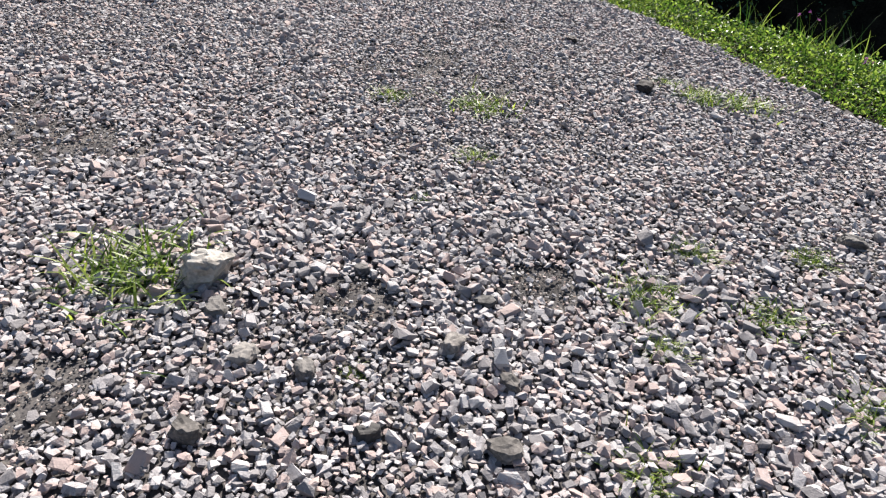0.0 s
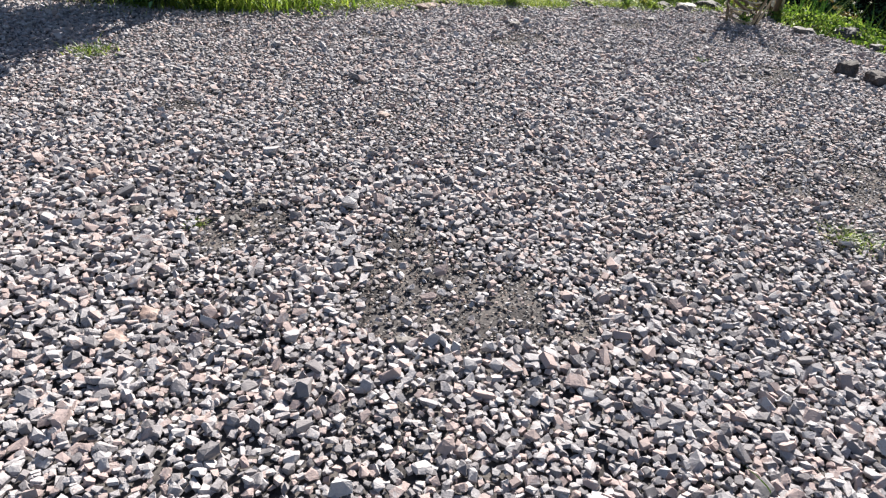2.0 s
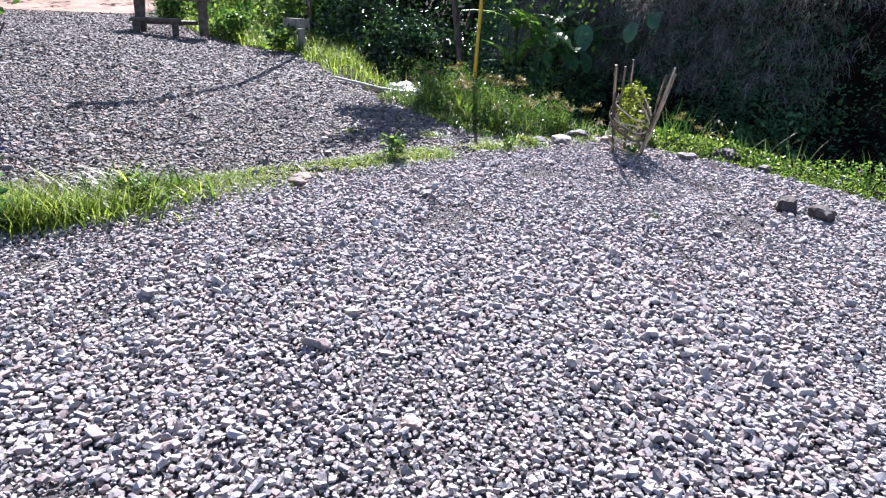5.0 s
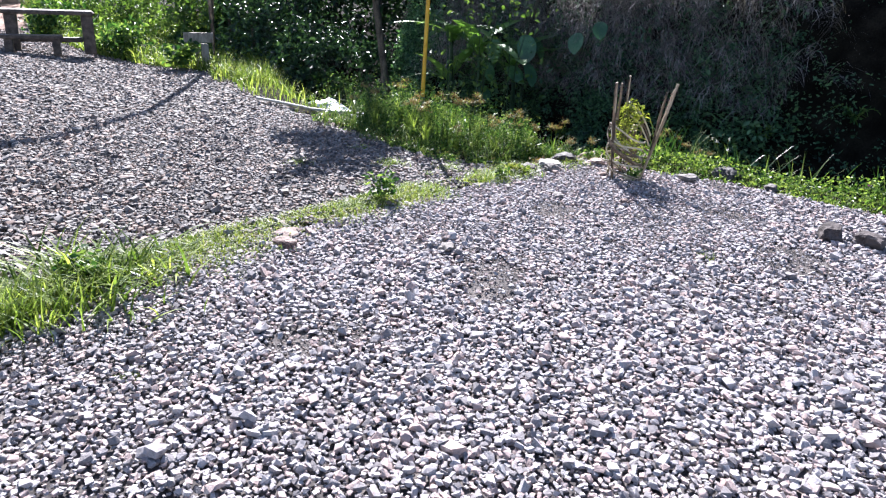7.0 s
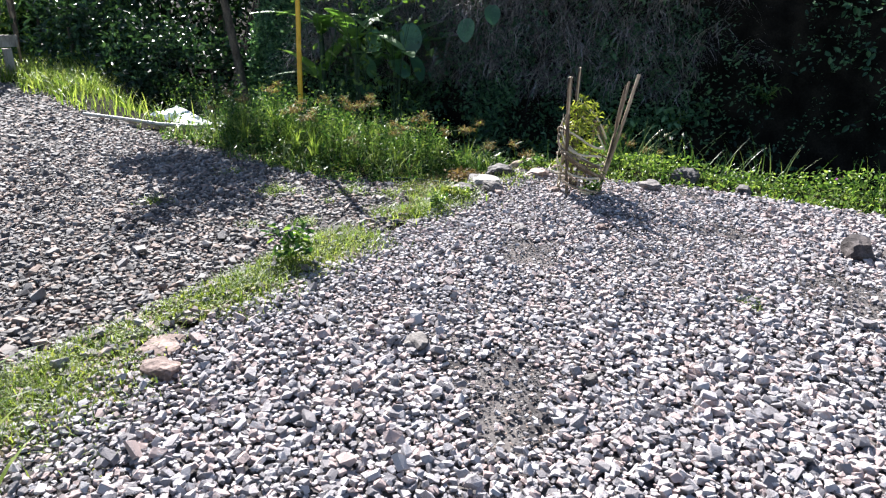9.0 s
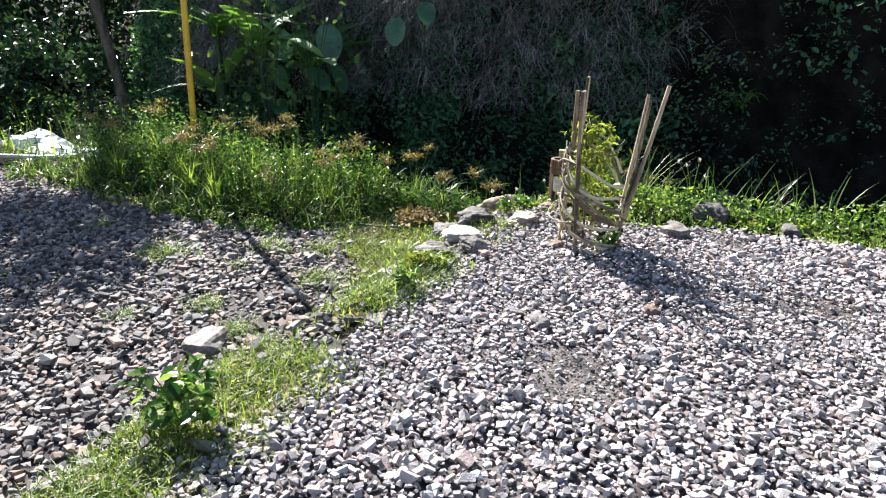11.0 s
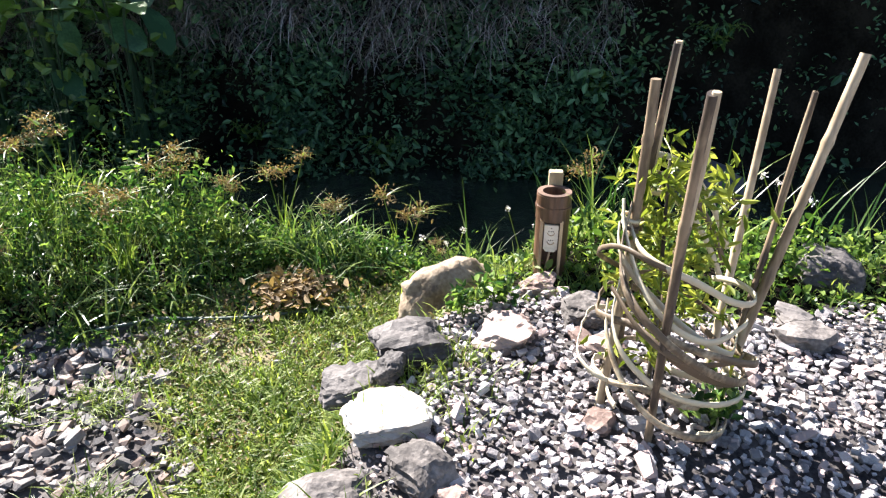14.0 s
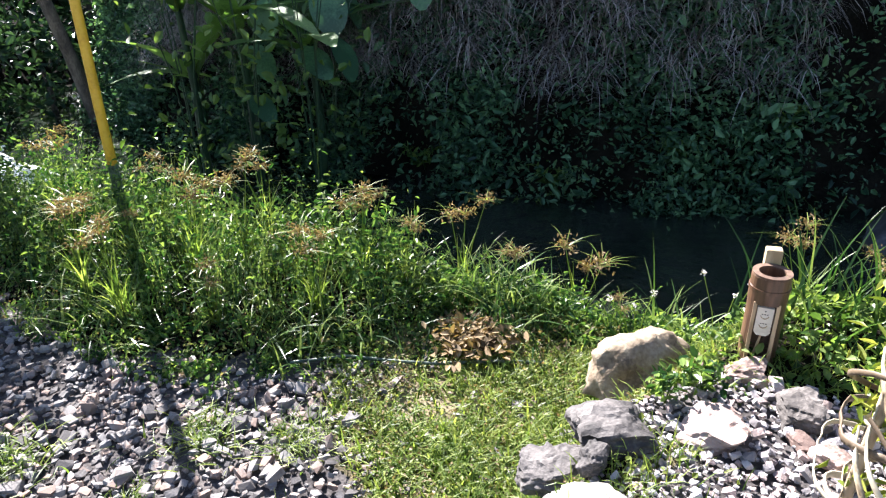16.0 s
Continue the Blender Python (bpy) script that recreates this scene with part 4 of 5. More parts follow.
def build_guard():
    g = thing("plant_guard", "woven split-bamboo guard of stakes and strips round a sapling", "plant guard", pose(3.75, 7.48, gz(3.75, 7.48)))
    stakes = [
        ((-0.10, 0.12, -0.08), (-0.11, 0.09, 0.91), 0.013, 0.012, (0.62, 0.86), False, M_BAMBOO),
        ((0.08, 0.14, -0.08), (-0.03, 0.06, 0.98), 0.017, 0.016, (0.4,), True, M_BAMBOO_OLD),
        ((-0.18, -0.03, -0.08), (-0.32, -0.08, 0.94), 0.0165, 0.0195, (0.72,), True, M_BAMBOO_OLD),
        ((0.10, -0.12, -0.08), (0.39, -0.11, 0.87), 0.013, 0.01, (0.5,), False, M_BAMBOO),
        ((0.07, -0.15, -0.08), (0.19, -0.22, 0.86), 0.014, 0.012, (0.55,), True, M_BAMBOO_OLD),
        ((0.05, -0.14, -0.08), (0.23, -0.30, 0.95), 0.014, 0.012, (0.45, 0.8), False, M_BAMBOO),
        ((0.15, 0.04, -0.08), (0.18, 0.03, 0.55), 0.011, 0.010, (0.5,), False, M_BAMBOO),
    ]
    for base, top, r0, r1, nodes, split, mat in stakes:
        stake = part("stake", culm(base, top, r0, r1, nodes, split), mat, g, "dark weathered split-bamboo stake" if mat is M_BAMBOO_OLD else "pale dry bamboo stake", smooth=True)
        if split:
            # a strip of pale bare wood where the bark has split away
            a, b = Vector(base), Vector(top)
            side = Vector((-0.75, 0.3, 0.0)).normalized() * r0 * 0.55
            part("bare_wood", tube([a.lerp(b, t) + side for t in (0.66, 0.74, 0.84, 0.95, 1.004)], [r1 * q for q in (0.1, 0.4, 0.5, 0.5, 0.45)], 8), M_BAMBOO, stake, "pale bare wood where the bark has split away", smooth=True)
    r = random.Random(5)
    rings = [(0.05, 0.03, 0.17), (0.11, 0.05, 0.185), (0.17, 0.03, 0.2), (0.24, 0.08, 0.2), (0.31, 0.1, 0.2), (0.4, 0.12, 0.19)]
    for k, (z, tilt, rad) in enumerate(rings):
        a0, span = r.uniform(0, 6.28), r.uniform(3.6, 5.6)
        ph = 2.3 + r.uniform(-1.1, 1.1)
        ell = r.uniform(0.85, 1.05)
        path = []
        for i in range(29):
            a = a0 + span * i / 28
            rr = rad * (1 + 0.12 * math.sin(2 * a + 1.9 * k) + 0.06 * math.sin(5 * a + k) + r.uniform(-0.012, 0.012))
            path.append((-0.02 + rr * math.cos(a), rr * ell * math.sin(a) - 0.01, z + tilt * math.cos(a - ph) + 0.02 * math.sin(2.6 * a + 2 * k)))
        part("woven_strip", tube(path, 0.008 + 0.004 * (k % 3 == 0), 6, True, 0.28), M_STRIP, g, smooth=True)
    # loops that are tied to the tall stake and sweep round the front
    loops = ((0.62, 0.3, 0.05, 2.7), (0.6, 0.2, 0.08, 3.1), (0.57, 0.24, 0.03, 3.3), (0.5, 0.1, 0.09, 2.9), (0.4, 0.14, 0.06, 3.4), (0.34, 0.05, 0.07, 3.0), (0.58, 0.34, 0.02, 3.6))
    for k, (za, zb, out, span) in enumerate(loops):
        path = []
        for i in range(25):
            t = i / 24
            a = 2.2 + span * t
            rr = 0.14 + out * math.sin(math.pi * t) + 0.05 * t + 0.015 * math.sin(4 * a + 2.3 * k)
            path.append((-0.03 + rr * math.cos(a), rr * math.sin(a), za + (zb - za) * t ** (0.6 + 0.25 * (k % 4)) - (0.02 + 0.035 * (k % 3)) * math.sin(math.pi * t) + 0.015 * math.sin(3 * a + 1.7 * k)))
        part("woven_strip", tube(path, 0.0095 + 0.0015 * (k % 2), 6, True, 0.3), M_STRIP, g, "pale sun-bleached bamboo strip hanging in a loop", smooth=True)
    # wraps that bind the strips to the stake
    for z in (0.36, 0.555, 0.575):
        ring = [(-0.107 + 0.02 * math.cos(a), 0.1 + 0.02 * math.sin(a), z + 0.006 * math.sin(a)) for a in np.linspace(0, 6.2, 14)]
        part("binding", tube(ring, 0.005, 6), M_STRIP, g, smooth=True)
    # strips arching to the far stakes
    for k in range(3):
        path = [(0.02 + 0.14 * t * 1.2, 0.1 - 0.2 * t, 0.6 + 0.05 * k - 0.28 * t * t) for t in np.linspace(0, 1, 14)]
        part("woven_strip", tube(path, 0.009, 6, True, 0.35), M_STRIP, g, smooth=True)


build_guard()


def build_sapling():
    r = np.random.default_rng(51)
    s = thing("sapling", "young sapling with yellow-green leaves inside a woven guard", "sapling", pose(3.74, 7.49, gz(3.74, 7.49)))
    part("stem", tube([(0, 0, -0.05), (0.01, 0.01, 0.25), (-0.02, 0.02, 0.5), (-0.05, 0.03, 0.72)], [0.008, 0.007, 0.005, 0.003], 7), M_BARK, s, smooth=True)
    for k in range(38):
        z = 0.12 + 0.6 * (k / 37) ** 0.7
        a = 2.4 * k
        reach = (0.11 + 0.04 * (k % 3)) * (1.15 - 0.6 * z)
        tip = np.array([math.cos(a) * reach, math.sin(a) * reach, z + r.uniform(-0.02, 0.05)])
        root = np.array([-0.03 * z, 0.02 * z, z - 0.04])
        c = root + (tip - root) * np.linspace(0.3, 1.15, 17)[:, None] + r.normal(0, 0.014, (17, 3))
        part("leaf_spray", join(leaves(c, r.uniform(0.03, 0.06, 17), r, 0.35, 0.26), tube([root, (root + tip) / 2 + (0, 0, 0.01), tip], 0.0015, 4)), M_YOUNG, s)["kind"] = "stuff"


build_sapling()


# ---- bamboo bollard ----
def arc_shell(r_out, r_in, z0, z1, a0, a1, n=20):
    """A piece of a thick-walled pipe."""
    a = np.linspace(a0, a1, n)
    ring = lambda rad, z: np.c_[rad * np.cos(a), rad * np.sin(a), np.full(n, z)]
    v = np.concatenate([ring(r_out, z0), ring(r_out, z1), ring(r_in, z1), ring(r_in, z0)])
    f = [(q * n + k, q * n + k + 1, ((q + 1) % 4) * n + k + 1, ((q + 1) % 4) * n + k) for q in range(4) for k in range(n - 1)]
    f += [(0, n, 2 * n, 3 * n), (n - 1, 4 * n - 1, 3 * n - 1, 2 * n - 1)]
    return Geo().add(v, f)


def build_bollard():
    face = math.degrees(math.atan2(7.35 - 8.03, 2.4 - 4.31))
    z = gz(4.31, 8.03)
    b = thing("bamboo_post", "brown varnished bamboo post with an inset socket plate", "garden post", pose(4.31, 8.03, 0.0, 0, 0, face))
    full = 2 * math.pi
    part("tube", arc_shell(0.062, 0.05, z - 0.15, 0.235, 0.62, full - 0.62, 30), M_BROWN, b, smooth=False)
    part("collar", join(arc_shell(0.064, 0.044, 0.23, 0.325, 0, full, 33), arc_shell(0.067, 0.046, 0.272, 0.284, 0, full, 33)), M_BROWN, b, "dark polished bamboo collar with a joint ring")
    part("rim", arc_shell(0.063, 0.043, 0.325, 0.333, 0, full, 33), M_BROWN_IN, b, "worn grey-brown cut rim")
    part("inner_wall", box(0.012, 0.078, z and 0.38 - z or 0.38, (0.006, 0, z - 0.15)), M_BROWN_IN, b, "dark recessed inside of the bamboo")
    for s in (-1, 1):
        part("edge_strip", box(0.012, 0.012, 0.385, (0.047, s * 0.036, z - 0.15)), M_BAMBOO_CUT, b, "pale split edge of the bamboo")
    n = 18
    out = [(-0.026, 0.212), (0.026, 0.212), (0.026, 0.116), (0.015, 0.104), (-0.015, 0.104), (-0.026, 0.116)]
    v = np.array([(x, y, h) for x in (0.03, 0.042) for y, h in out])
    plate = Geo().add(v, [(k, (k + 1) % 6, 6 + (k + 1) % 6, 6 + k) for k in range(6)]).add(v[6:], [(0, 1, 2, 5), (2, 3, 4, 5)])
    p = part("socket_plate", plate, M_PLASTIC, b, "cream plastic plate with two sockets")
    for h in (0.186, 0.15):
        part("socket", arc_shell(0.014, 0.0115, 0, 0.0025, 0.1, math.pi - 0.1, 14), M_BAMBOO_CUT, p, "curved socket rim", at=pose(0.0425, 0, h - 0.002, 90, 0, 90) @ pose(0, 0, 0, 0, 0, 180))
        for y in (-0.008, 0.0, 0.008):
            part("slot", box(0.002, 0.0045, 0.003, (0.043, y, h)), M_BLACK, p, "small dark socket hole")
    part("screw", tube([(0.041, 0, 0.2), (0.0435, 0, 0.2)], 0.0025, 8), M_BLACK, p)
    part("cable", tube([(0.036, 0, 0.112), (0.038, -0.004, 0.08), (0.036, -0.012, 0.03), (0.034, -0.015, -0.02), (0.03, -0.015, z - 0.12)], 0.0042, 8), M_BAMBOO_CUT, b, "pale cable running down", smooth=True)
    w = thing("wooden_stake", "square pale wooden stake behind a bamboo post", "stake", pose(4.39, 8.06, 0, 0, 0, face))
    part("shaft", box(0.04, 0.052, 0.53, (0, 0, z - 0.15), 0.1), M_WOOD, w)


build_bollard()


# ---- hose and litter ----
def build_hose():
    pts = [(3.45, 9.72), (3.66, 9.56), (3.78, 9.36), (3.88, 9.22), (4.0, 9.1), (4.12, 8.97), (4.2, 8.86)]
    ob = solid("garden_hose", tube([(x, y, gz(x, y) + 0.035) for x, y in pts], 0.008, 8), M_HOSE, "thin dark green hose lying in the grass", "hose", smooth=True)
    pts = [(1.9, 14.9), (2.25, 14.2), (2.5, 13.6), (2.75, 13.3), (3.1, 13.1), (3.4, 13.2)]
    solid("water_pipe", tube([(x, y, gz(x, y) + 0.07) for x, y in pts], 0.025, 8), M_PALE_PIPE, "pale plastic pipe lying on the stream bank", "pipe", smooth=True)
    r = np.random.default_rng(61)
    n = 320
    x, y = 4.1 + r.normal(0, 0.09, n), 9.2 + r.normal(0, 0.09, n)
    solid("leaf_litter", leaves(on_ground(x, y, 0.06 + r.uniform(0, 0.06, n)), r.uniform(0.03, 0.07, n), r, 0.7, 0.5), M_SEED, "heap of dry brown leaves on the bank", "leaf litter", kind="stuff")


build_hose()


# ---- sedges and tufts ----
def sedge(seed):
    r = np.random.default_rng(seed)
    s = thing("umbrella_sedge", "green umbrella sedge with arching blades and brown flower heads", "sedge", pose(0, 0, -60), "sedges on the stream bank")
    n = 26
    part("leaf_tuft", blades(np.c_[r.normal(0, 0.025, (n, 2)), np.zeros(n)], r.uniform(0.28, 0.5, n), r.uniform(0.007, 0.012, n), r.uniform(0.1, 0.6, n), r, 5, 0.42), M_GRASS, s)["kind"] = "stuff"
    for k in range(3):
        a, lean, h = r.uniform(0, 6.28), r.uniform(0.05, 0.22), r.uniform(0.4, 0.58)
        top = np.array([math.cos(a) * lean, math.sin(a) * lean, h])
        part("stalk", tube([(0, 0, 0), top * (0.45, 0.45, 0.55), top], [0.003, 0.0026, 0.002], 5), M_GRASS, s)
        m = 7
        bract = blades(np.tile(top, (m, 1)), r.uniform(0.1, 0.22, m), r.uniform(0.005, 0.008, m), r.uniform(0.9, 1.4, m), r, 4, 0.4)
        part("bract", bract, M_GRASS, s)["kind"] = "stuff"
        q = 90
        d = r.normal(size=(q, 3)) * (1, 1, 0.55) + (0, 0, 0.35)
        d /= np.linalg.norm(d, axis=1)[:, None]
        part("flower_head", leaves(top + d * r.uniform(0.01, 0.075, (q, 1)), r.uniform(0.014, 0.03, q), r, 0.3, 0.35), M_SEED, s, "brown feathery flower head")["kind"] = "stuff"
    return s


SEDGES = [sedge(k) for k in (71, 72, 73)]
spots = random.Random(9)
SEDGE_PLACES = [(3.0, 10.75), (3.15, 11.2), (3.5, 10.6), (3.75, 10.5), (3.95, 10.3), (4.2, 10.05), (4.3, 9.85), (3.4, 10.25), (3.05, 10.45), (4.85, 9.1), (5.05, 8.7), (4.85, 8.05), (4.9, 7.85), (3.35, 11.0), (4.05, 10.75), (4.5, 9.6), (4.7, 8.8), (3.6, 11.2), (2.8, 11.6), (2.75, 12.3), (3.3, 11.8), (4.4, 10.3), (5.0, 7.6), (3.8, 9.95), (4.55, 9.3)]
for k, (x, y) in enumerate(SEDGE_PLACES):
    s = spots.uniform(0.75, 1.15) * (0.8 if y < 9 else 1.0)
    m = pose(x, y, gz(x, y) - 0.02 + (0.22 if y > 10.3 else 0.08 if y > 9.5 else 0), spots.uniform(-8, 8), spots.uniform(-8, 8), spots.uniform(0, 360)) @ Matrix.Diagonal((s, s, s, 1))
    if k < 3:
        SEDGES[k].matrix_basis = m
    else:
        copy_thing(SEDGES[k % 3], m)


def tuft_mesh(seed, count, long, wide):
    r = np.random.default_rng(seed)
    p = r.normal(0, 1, (count, 2)) * 0.2
    return blades(np.c_[p, np.zeros(count)], r.uniform(0.5, 1.0, count) * long, r.uniform(0.6, 1.0, count) * wide, r.uniform(0.2, 1.0, count), r, 4, 0.5).mesh("grass_tuft", M_GRASS)


TUFTS = [tuft_mesh(81, 190, 0.4, 0.022), tuft_mesh(82, 150, 0.34, 0.024), tuft_mesh(83, 230, 0.44, 0.02)]
TUFT_PLACES = [(1.34, 0.22, 0.58), (3.18, 2.11, 0.46), (2.57, 2.26, 0.24), (3.47, -0.02, 0.34), (3.99, -0.2, 0.32), (3.88, 0.32, 0.22), (4.48, 0.23, 0.23), (3.1, -0.91, 0.26), (2.98, 1.33, 0.22), (2.61, 0.86, 0.13), (5.3, 2.26, 0.5), (5.0, 2.4, 0.4), (2.19, -0.39, 0.1), (4.09, -0.75, 0.34), (4.84, 2.69, 0.2), (-0.56, 1.92, 0.1), (2.75, 5.53, 0.17), (3.4, -0.34, 0.2), (-0.98, 5.46, 0.1), (-2.25, 4.32, 0.4), (-1.13, 6.52, 1.0), (-1.02, 6.6, 0.8), (0.1, 7.15, 0.3), (0.8, 7.4, 0.3)]
LOW_TUFT_PLACES = [(2.75, 7.92, 0.42), (2.6, 7.86, 0.36), (2.85, 7.9, 0.3), (2.5, 7.98, 0.4), (2.3, 7.85, 0.4), (2.82, 8.91, 0.3), (2.36, 10.03, 0.4), (2.09, 9.07, 0.22), (2.06, 8.66, 0.25), (2.11, 9.1, 0.24), (2.6, 9.5, 0.22), (1.7, 9.3, 0.2), (1.3, 10.4, 0.3), (2.3, 10.9, 0.3), (3.2, 9.3, 0.3), (2.95, 9.6, 0.35)]
for k, (x, y, s) in enumerate(TUFT_PLACES + LOW_TUFT_PLACES):
    ob = new("grass_tuft", TUFTS[k % 3])
    ob.matrix_basis = pose(x, y, gz(x, y) - 0.005, 0, 0, 61 * k) @ Matrix.Diagonal((s * 1.15, s * 1.15, s * 0.9, 1))
    tagged(ob, "loose tuft of green grass growing through gravel", "grass tuft", "grass tufts in the gravel", "stuff")


def leafy_weed(x, y, size, label, seed, mat=M_WEED):
    """A small broad-leaved plant: stem and leaf whorls."""
    r = np.random.default_rng(seed)
    w = thing("weed", label, "weed", pose(x, y, gz(x, y)), "leafy weeds at the lip")
    for k in range(7):
        a, q = 2.4 * k, r.uniform(0.4, 1.0)
        top = np.array([math.cos(a) * 0.4 * q, math.sin(a) * 0.4 * q, 0.75 - 0.3 * q]) * size
        part("stem", tube([(0, 0, -0.01), top * (0.5, 0.5, 0.7), top], 0.0022, 4), mat, w)
        c = top * np.linspace(0.4, 1.0, 16)[:, None] + r.normal(0, 0.07 * size, (16, 3))
        c[:, 2] = np.abs(c[:, 2])
        part("leaf_spray", leaves(c, r.uniform(0.12, 0.24, 16) * size, r, 0.6, 0.55), mat, w)["kind"] = "stuff"


leafy_weed(1.12, 7.5, 0.34, "bright green leafy weed on the stone lip", 91)
leafy_weed(2.45, 7.75, 0.17, "small leafy weed between edging stones", 92)
leafy_weed(2.78, 7.84, 0.17, "leafy weed growing over the edging stones", 93, M_GRASS)
leafy_weed(2.7, 7.9, 0.16, "leafy weed growing over the edging stones", 97, M_MOSS)
leafy_weed(3.85, 8.15, 0.17, "broad-leaved weed between two stones", 98)
leafy_weed(3.72, 7.3, 0.2, "small leafy weed at the foot of the guard", 94)
leafy_weed(3.95, 8.08, 0.2, "broad-leaved weed between two stones", 95)
leafy_weed(-1.12, 6.56, 0.3, "pale green weed on the edge of the gravel", 96)


def flowers():
    r = np.random.default_rng(101)
    for x, y, n, mat, label, h in ((4.72, 8.3, 4, M_PETAL, "small pale mauve flower heads on thin stems", 0.36), (4.55, 8.6, 3, M_PETAL, "small pale mauve flower heads on thin stems", 0.34), (4.95, 7.3, 4, M_PETAL, "small pale mauve flower heads on thin stems", 0.33), (6.7, 3.6, 3, M_PURPLE, "small purple flowers on the bank", 0.35), (6.6, 2.7, 3, M_PURPLE, "small purple flowers on the bank", 0.3), (5.6, 6.1, 3, M_PURPLE, "small purple flowers on the bank", 0.32)):
        f = thing("wild_flower", label, "flower", pose(x, y, gz(x, y)), "wild flowers on the bank")
        for k in range(n):
            top = np.array([*r.normal(0, 0.08, 2), h * r.uniform(0.8, 1.15)])
            part("stem", tube([(0, 0, 0), top * (0.4, 0.4, 0.6), top], 0.002, 4), M_GRASS, f)
            part("flower_head", leaves(top + r.normal(0, 0.006, (22, 3)), r.uniform(0.006, 0.013, 22), r, 0.4, 0.6), mat, f)


flowers()


# ---- drum, sign, table ----
def lathe(profile, sides=28):
    a = np.linspace(0, 2 * np.pi, sides, endpoint=False)
    v = np.concatenate([np.c_[r * np.cos(a), r * np.sin(a), np.full(sides, z)] for r, z in profile])
    f = [(k * sides + j, k * sides + (j + 1) % sides, (k + 1) * sides + (j + 1) % sides, (k + 1) * sides + j) for k in range(len(profile) - 1) for j in range(sides)]
    return Geo().add(v, f)


def build_drum():
    d = thing("plastic_drum", "open blue plastic drum with moulded rim on the gravel", "drum", pose(-2.55, 8.12, gz(-2.55, 8.12)))
    part("body", lathe([(0.001, 0.0), (0.15, 0.0), (0.16, 0.012), (0.2, 0.4), (0.207, 0.42), (0.207, 0.44), (0.194, 0.45), (0.152, 0.02), (0.001, 0.02)]), M_BLUE, d, smooth=False)
    part("rim", lathe([(0.193, 0.445), (0.214, 0.45), (0.22, 0.465), (0.214, 0.48), (0.196, 0.48), (0.189, 0.465), (0.193, 0.445)]), M_BLUE, d)
    for a in (-0.6, 2.54):
        part("handle", box(0.03, 0.09, 0.06, (0.21 * math.cos(a), 0.21 * math.sin(a), 0.39), a), M_BLUE, d)


build_drum()


def build_sign():
    z = gz(1.89, 19.8)
    s = thing("garden_sign", "grey weathered wooden board on two short posts", "sign", pose(1.89, 19.8, z))
    part("post", box(0.16, 0.1, 0.62, (0.03, 0, -0.05)), M_WOOD_GREY, s)
    part("post", box(0.07, 0.08, 0.52, (-0.13, 0.02, -0.05)), M_WOOD_GREY, s)
    part("board", box(0.66, 0.07, 0.22, (-0.1, -0.02, 0.6)), M_WOOD_GREY, s)
    p = thing("bamboo_pole", "tall thin bamboo pole with a drooping top", "pole", pose(2.2, 20.2, gz(2.2, 20.2)))
    part("shaft", tube([(0, 0, -0.2), (0, 0, 1.5), (0.02, -0.05, 3), (0, -0.2, 5.0), (-0.5, -0.8, 6.3), (-1.0, -1.5, 6.7), (-1.5, -2.0, 6.4)], [0.075, 0.072, 0.068, 0.062, 0.055, 0.045, 0.03], 9), M_BAMBOO_OLD, p, smooth=True)
    part("hanging_cloth", box(0.9, 0.05, 0.3, (-1.25, -1.75, 6.3), 0.8), M_WOOD_GREY, p)
    for k, (x, y) in enumerate(((1.2, 19.5), (1.45, 19.7))):
        leafy_weed(x, y, 0.9, "thin dark shrub beside the wooden sign", 110 + k)
    t = thing("wooden_table", "dark wooden table on slab legs at the yard's end", "table", pose(-1.25, 20.9, gz(-1.25, 20.9)))
    part("tabletop", box(1.9, 0.6, 0.09, (0, 0, 0.85)), M_WOOD_DARK, t)
    for x in (-0.72, 0.78):
        part("leg", box(0.24, 0.5, 0.85, (x, 0, 0)), M_WOOD_DARK, t)
    part("stretcher", box(1.3, 0.2, 0.1, (0, 0, 0.25)), M_WOOD_DARK, t)
    b = thing("wooden_bench", "low dark wooden bench before the table", "bench", pose(-1.6, 20.3, gz(-1.6, 20.3)))
    part("seat", box(1.2, 0.35, 0.08, (0, 0, 0.32)), M_WOOD_DARK, b)
    for x in (-0.45, 0.45):
        part("leg", box(0.16, 0.3, 0.32, (x, 0, 0)), M_WOOD_DARK, b)


build_sign()


# ---- trees and large plants ----
def limb(path, r0, r1, sides=9):
    return tube(path, np.linspace(r0, r1, len(path)), sides)


def crown_leaves(centres, spread, per, size, r, up=0.45, slim=0.5):
    c = np.repeat(np.asarray(centres, float), per, axis=0)
    c = c + r.normal(0, 1, c.shape) * spread
    return leaves(c, r.uniform(*size, len(c)), r, up, slim)


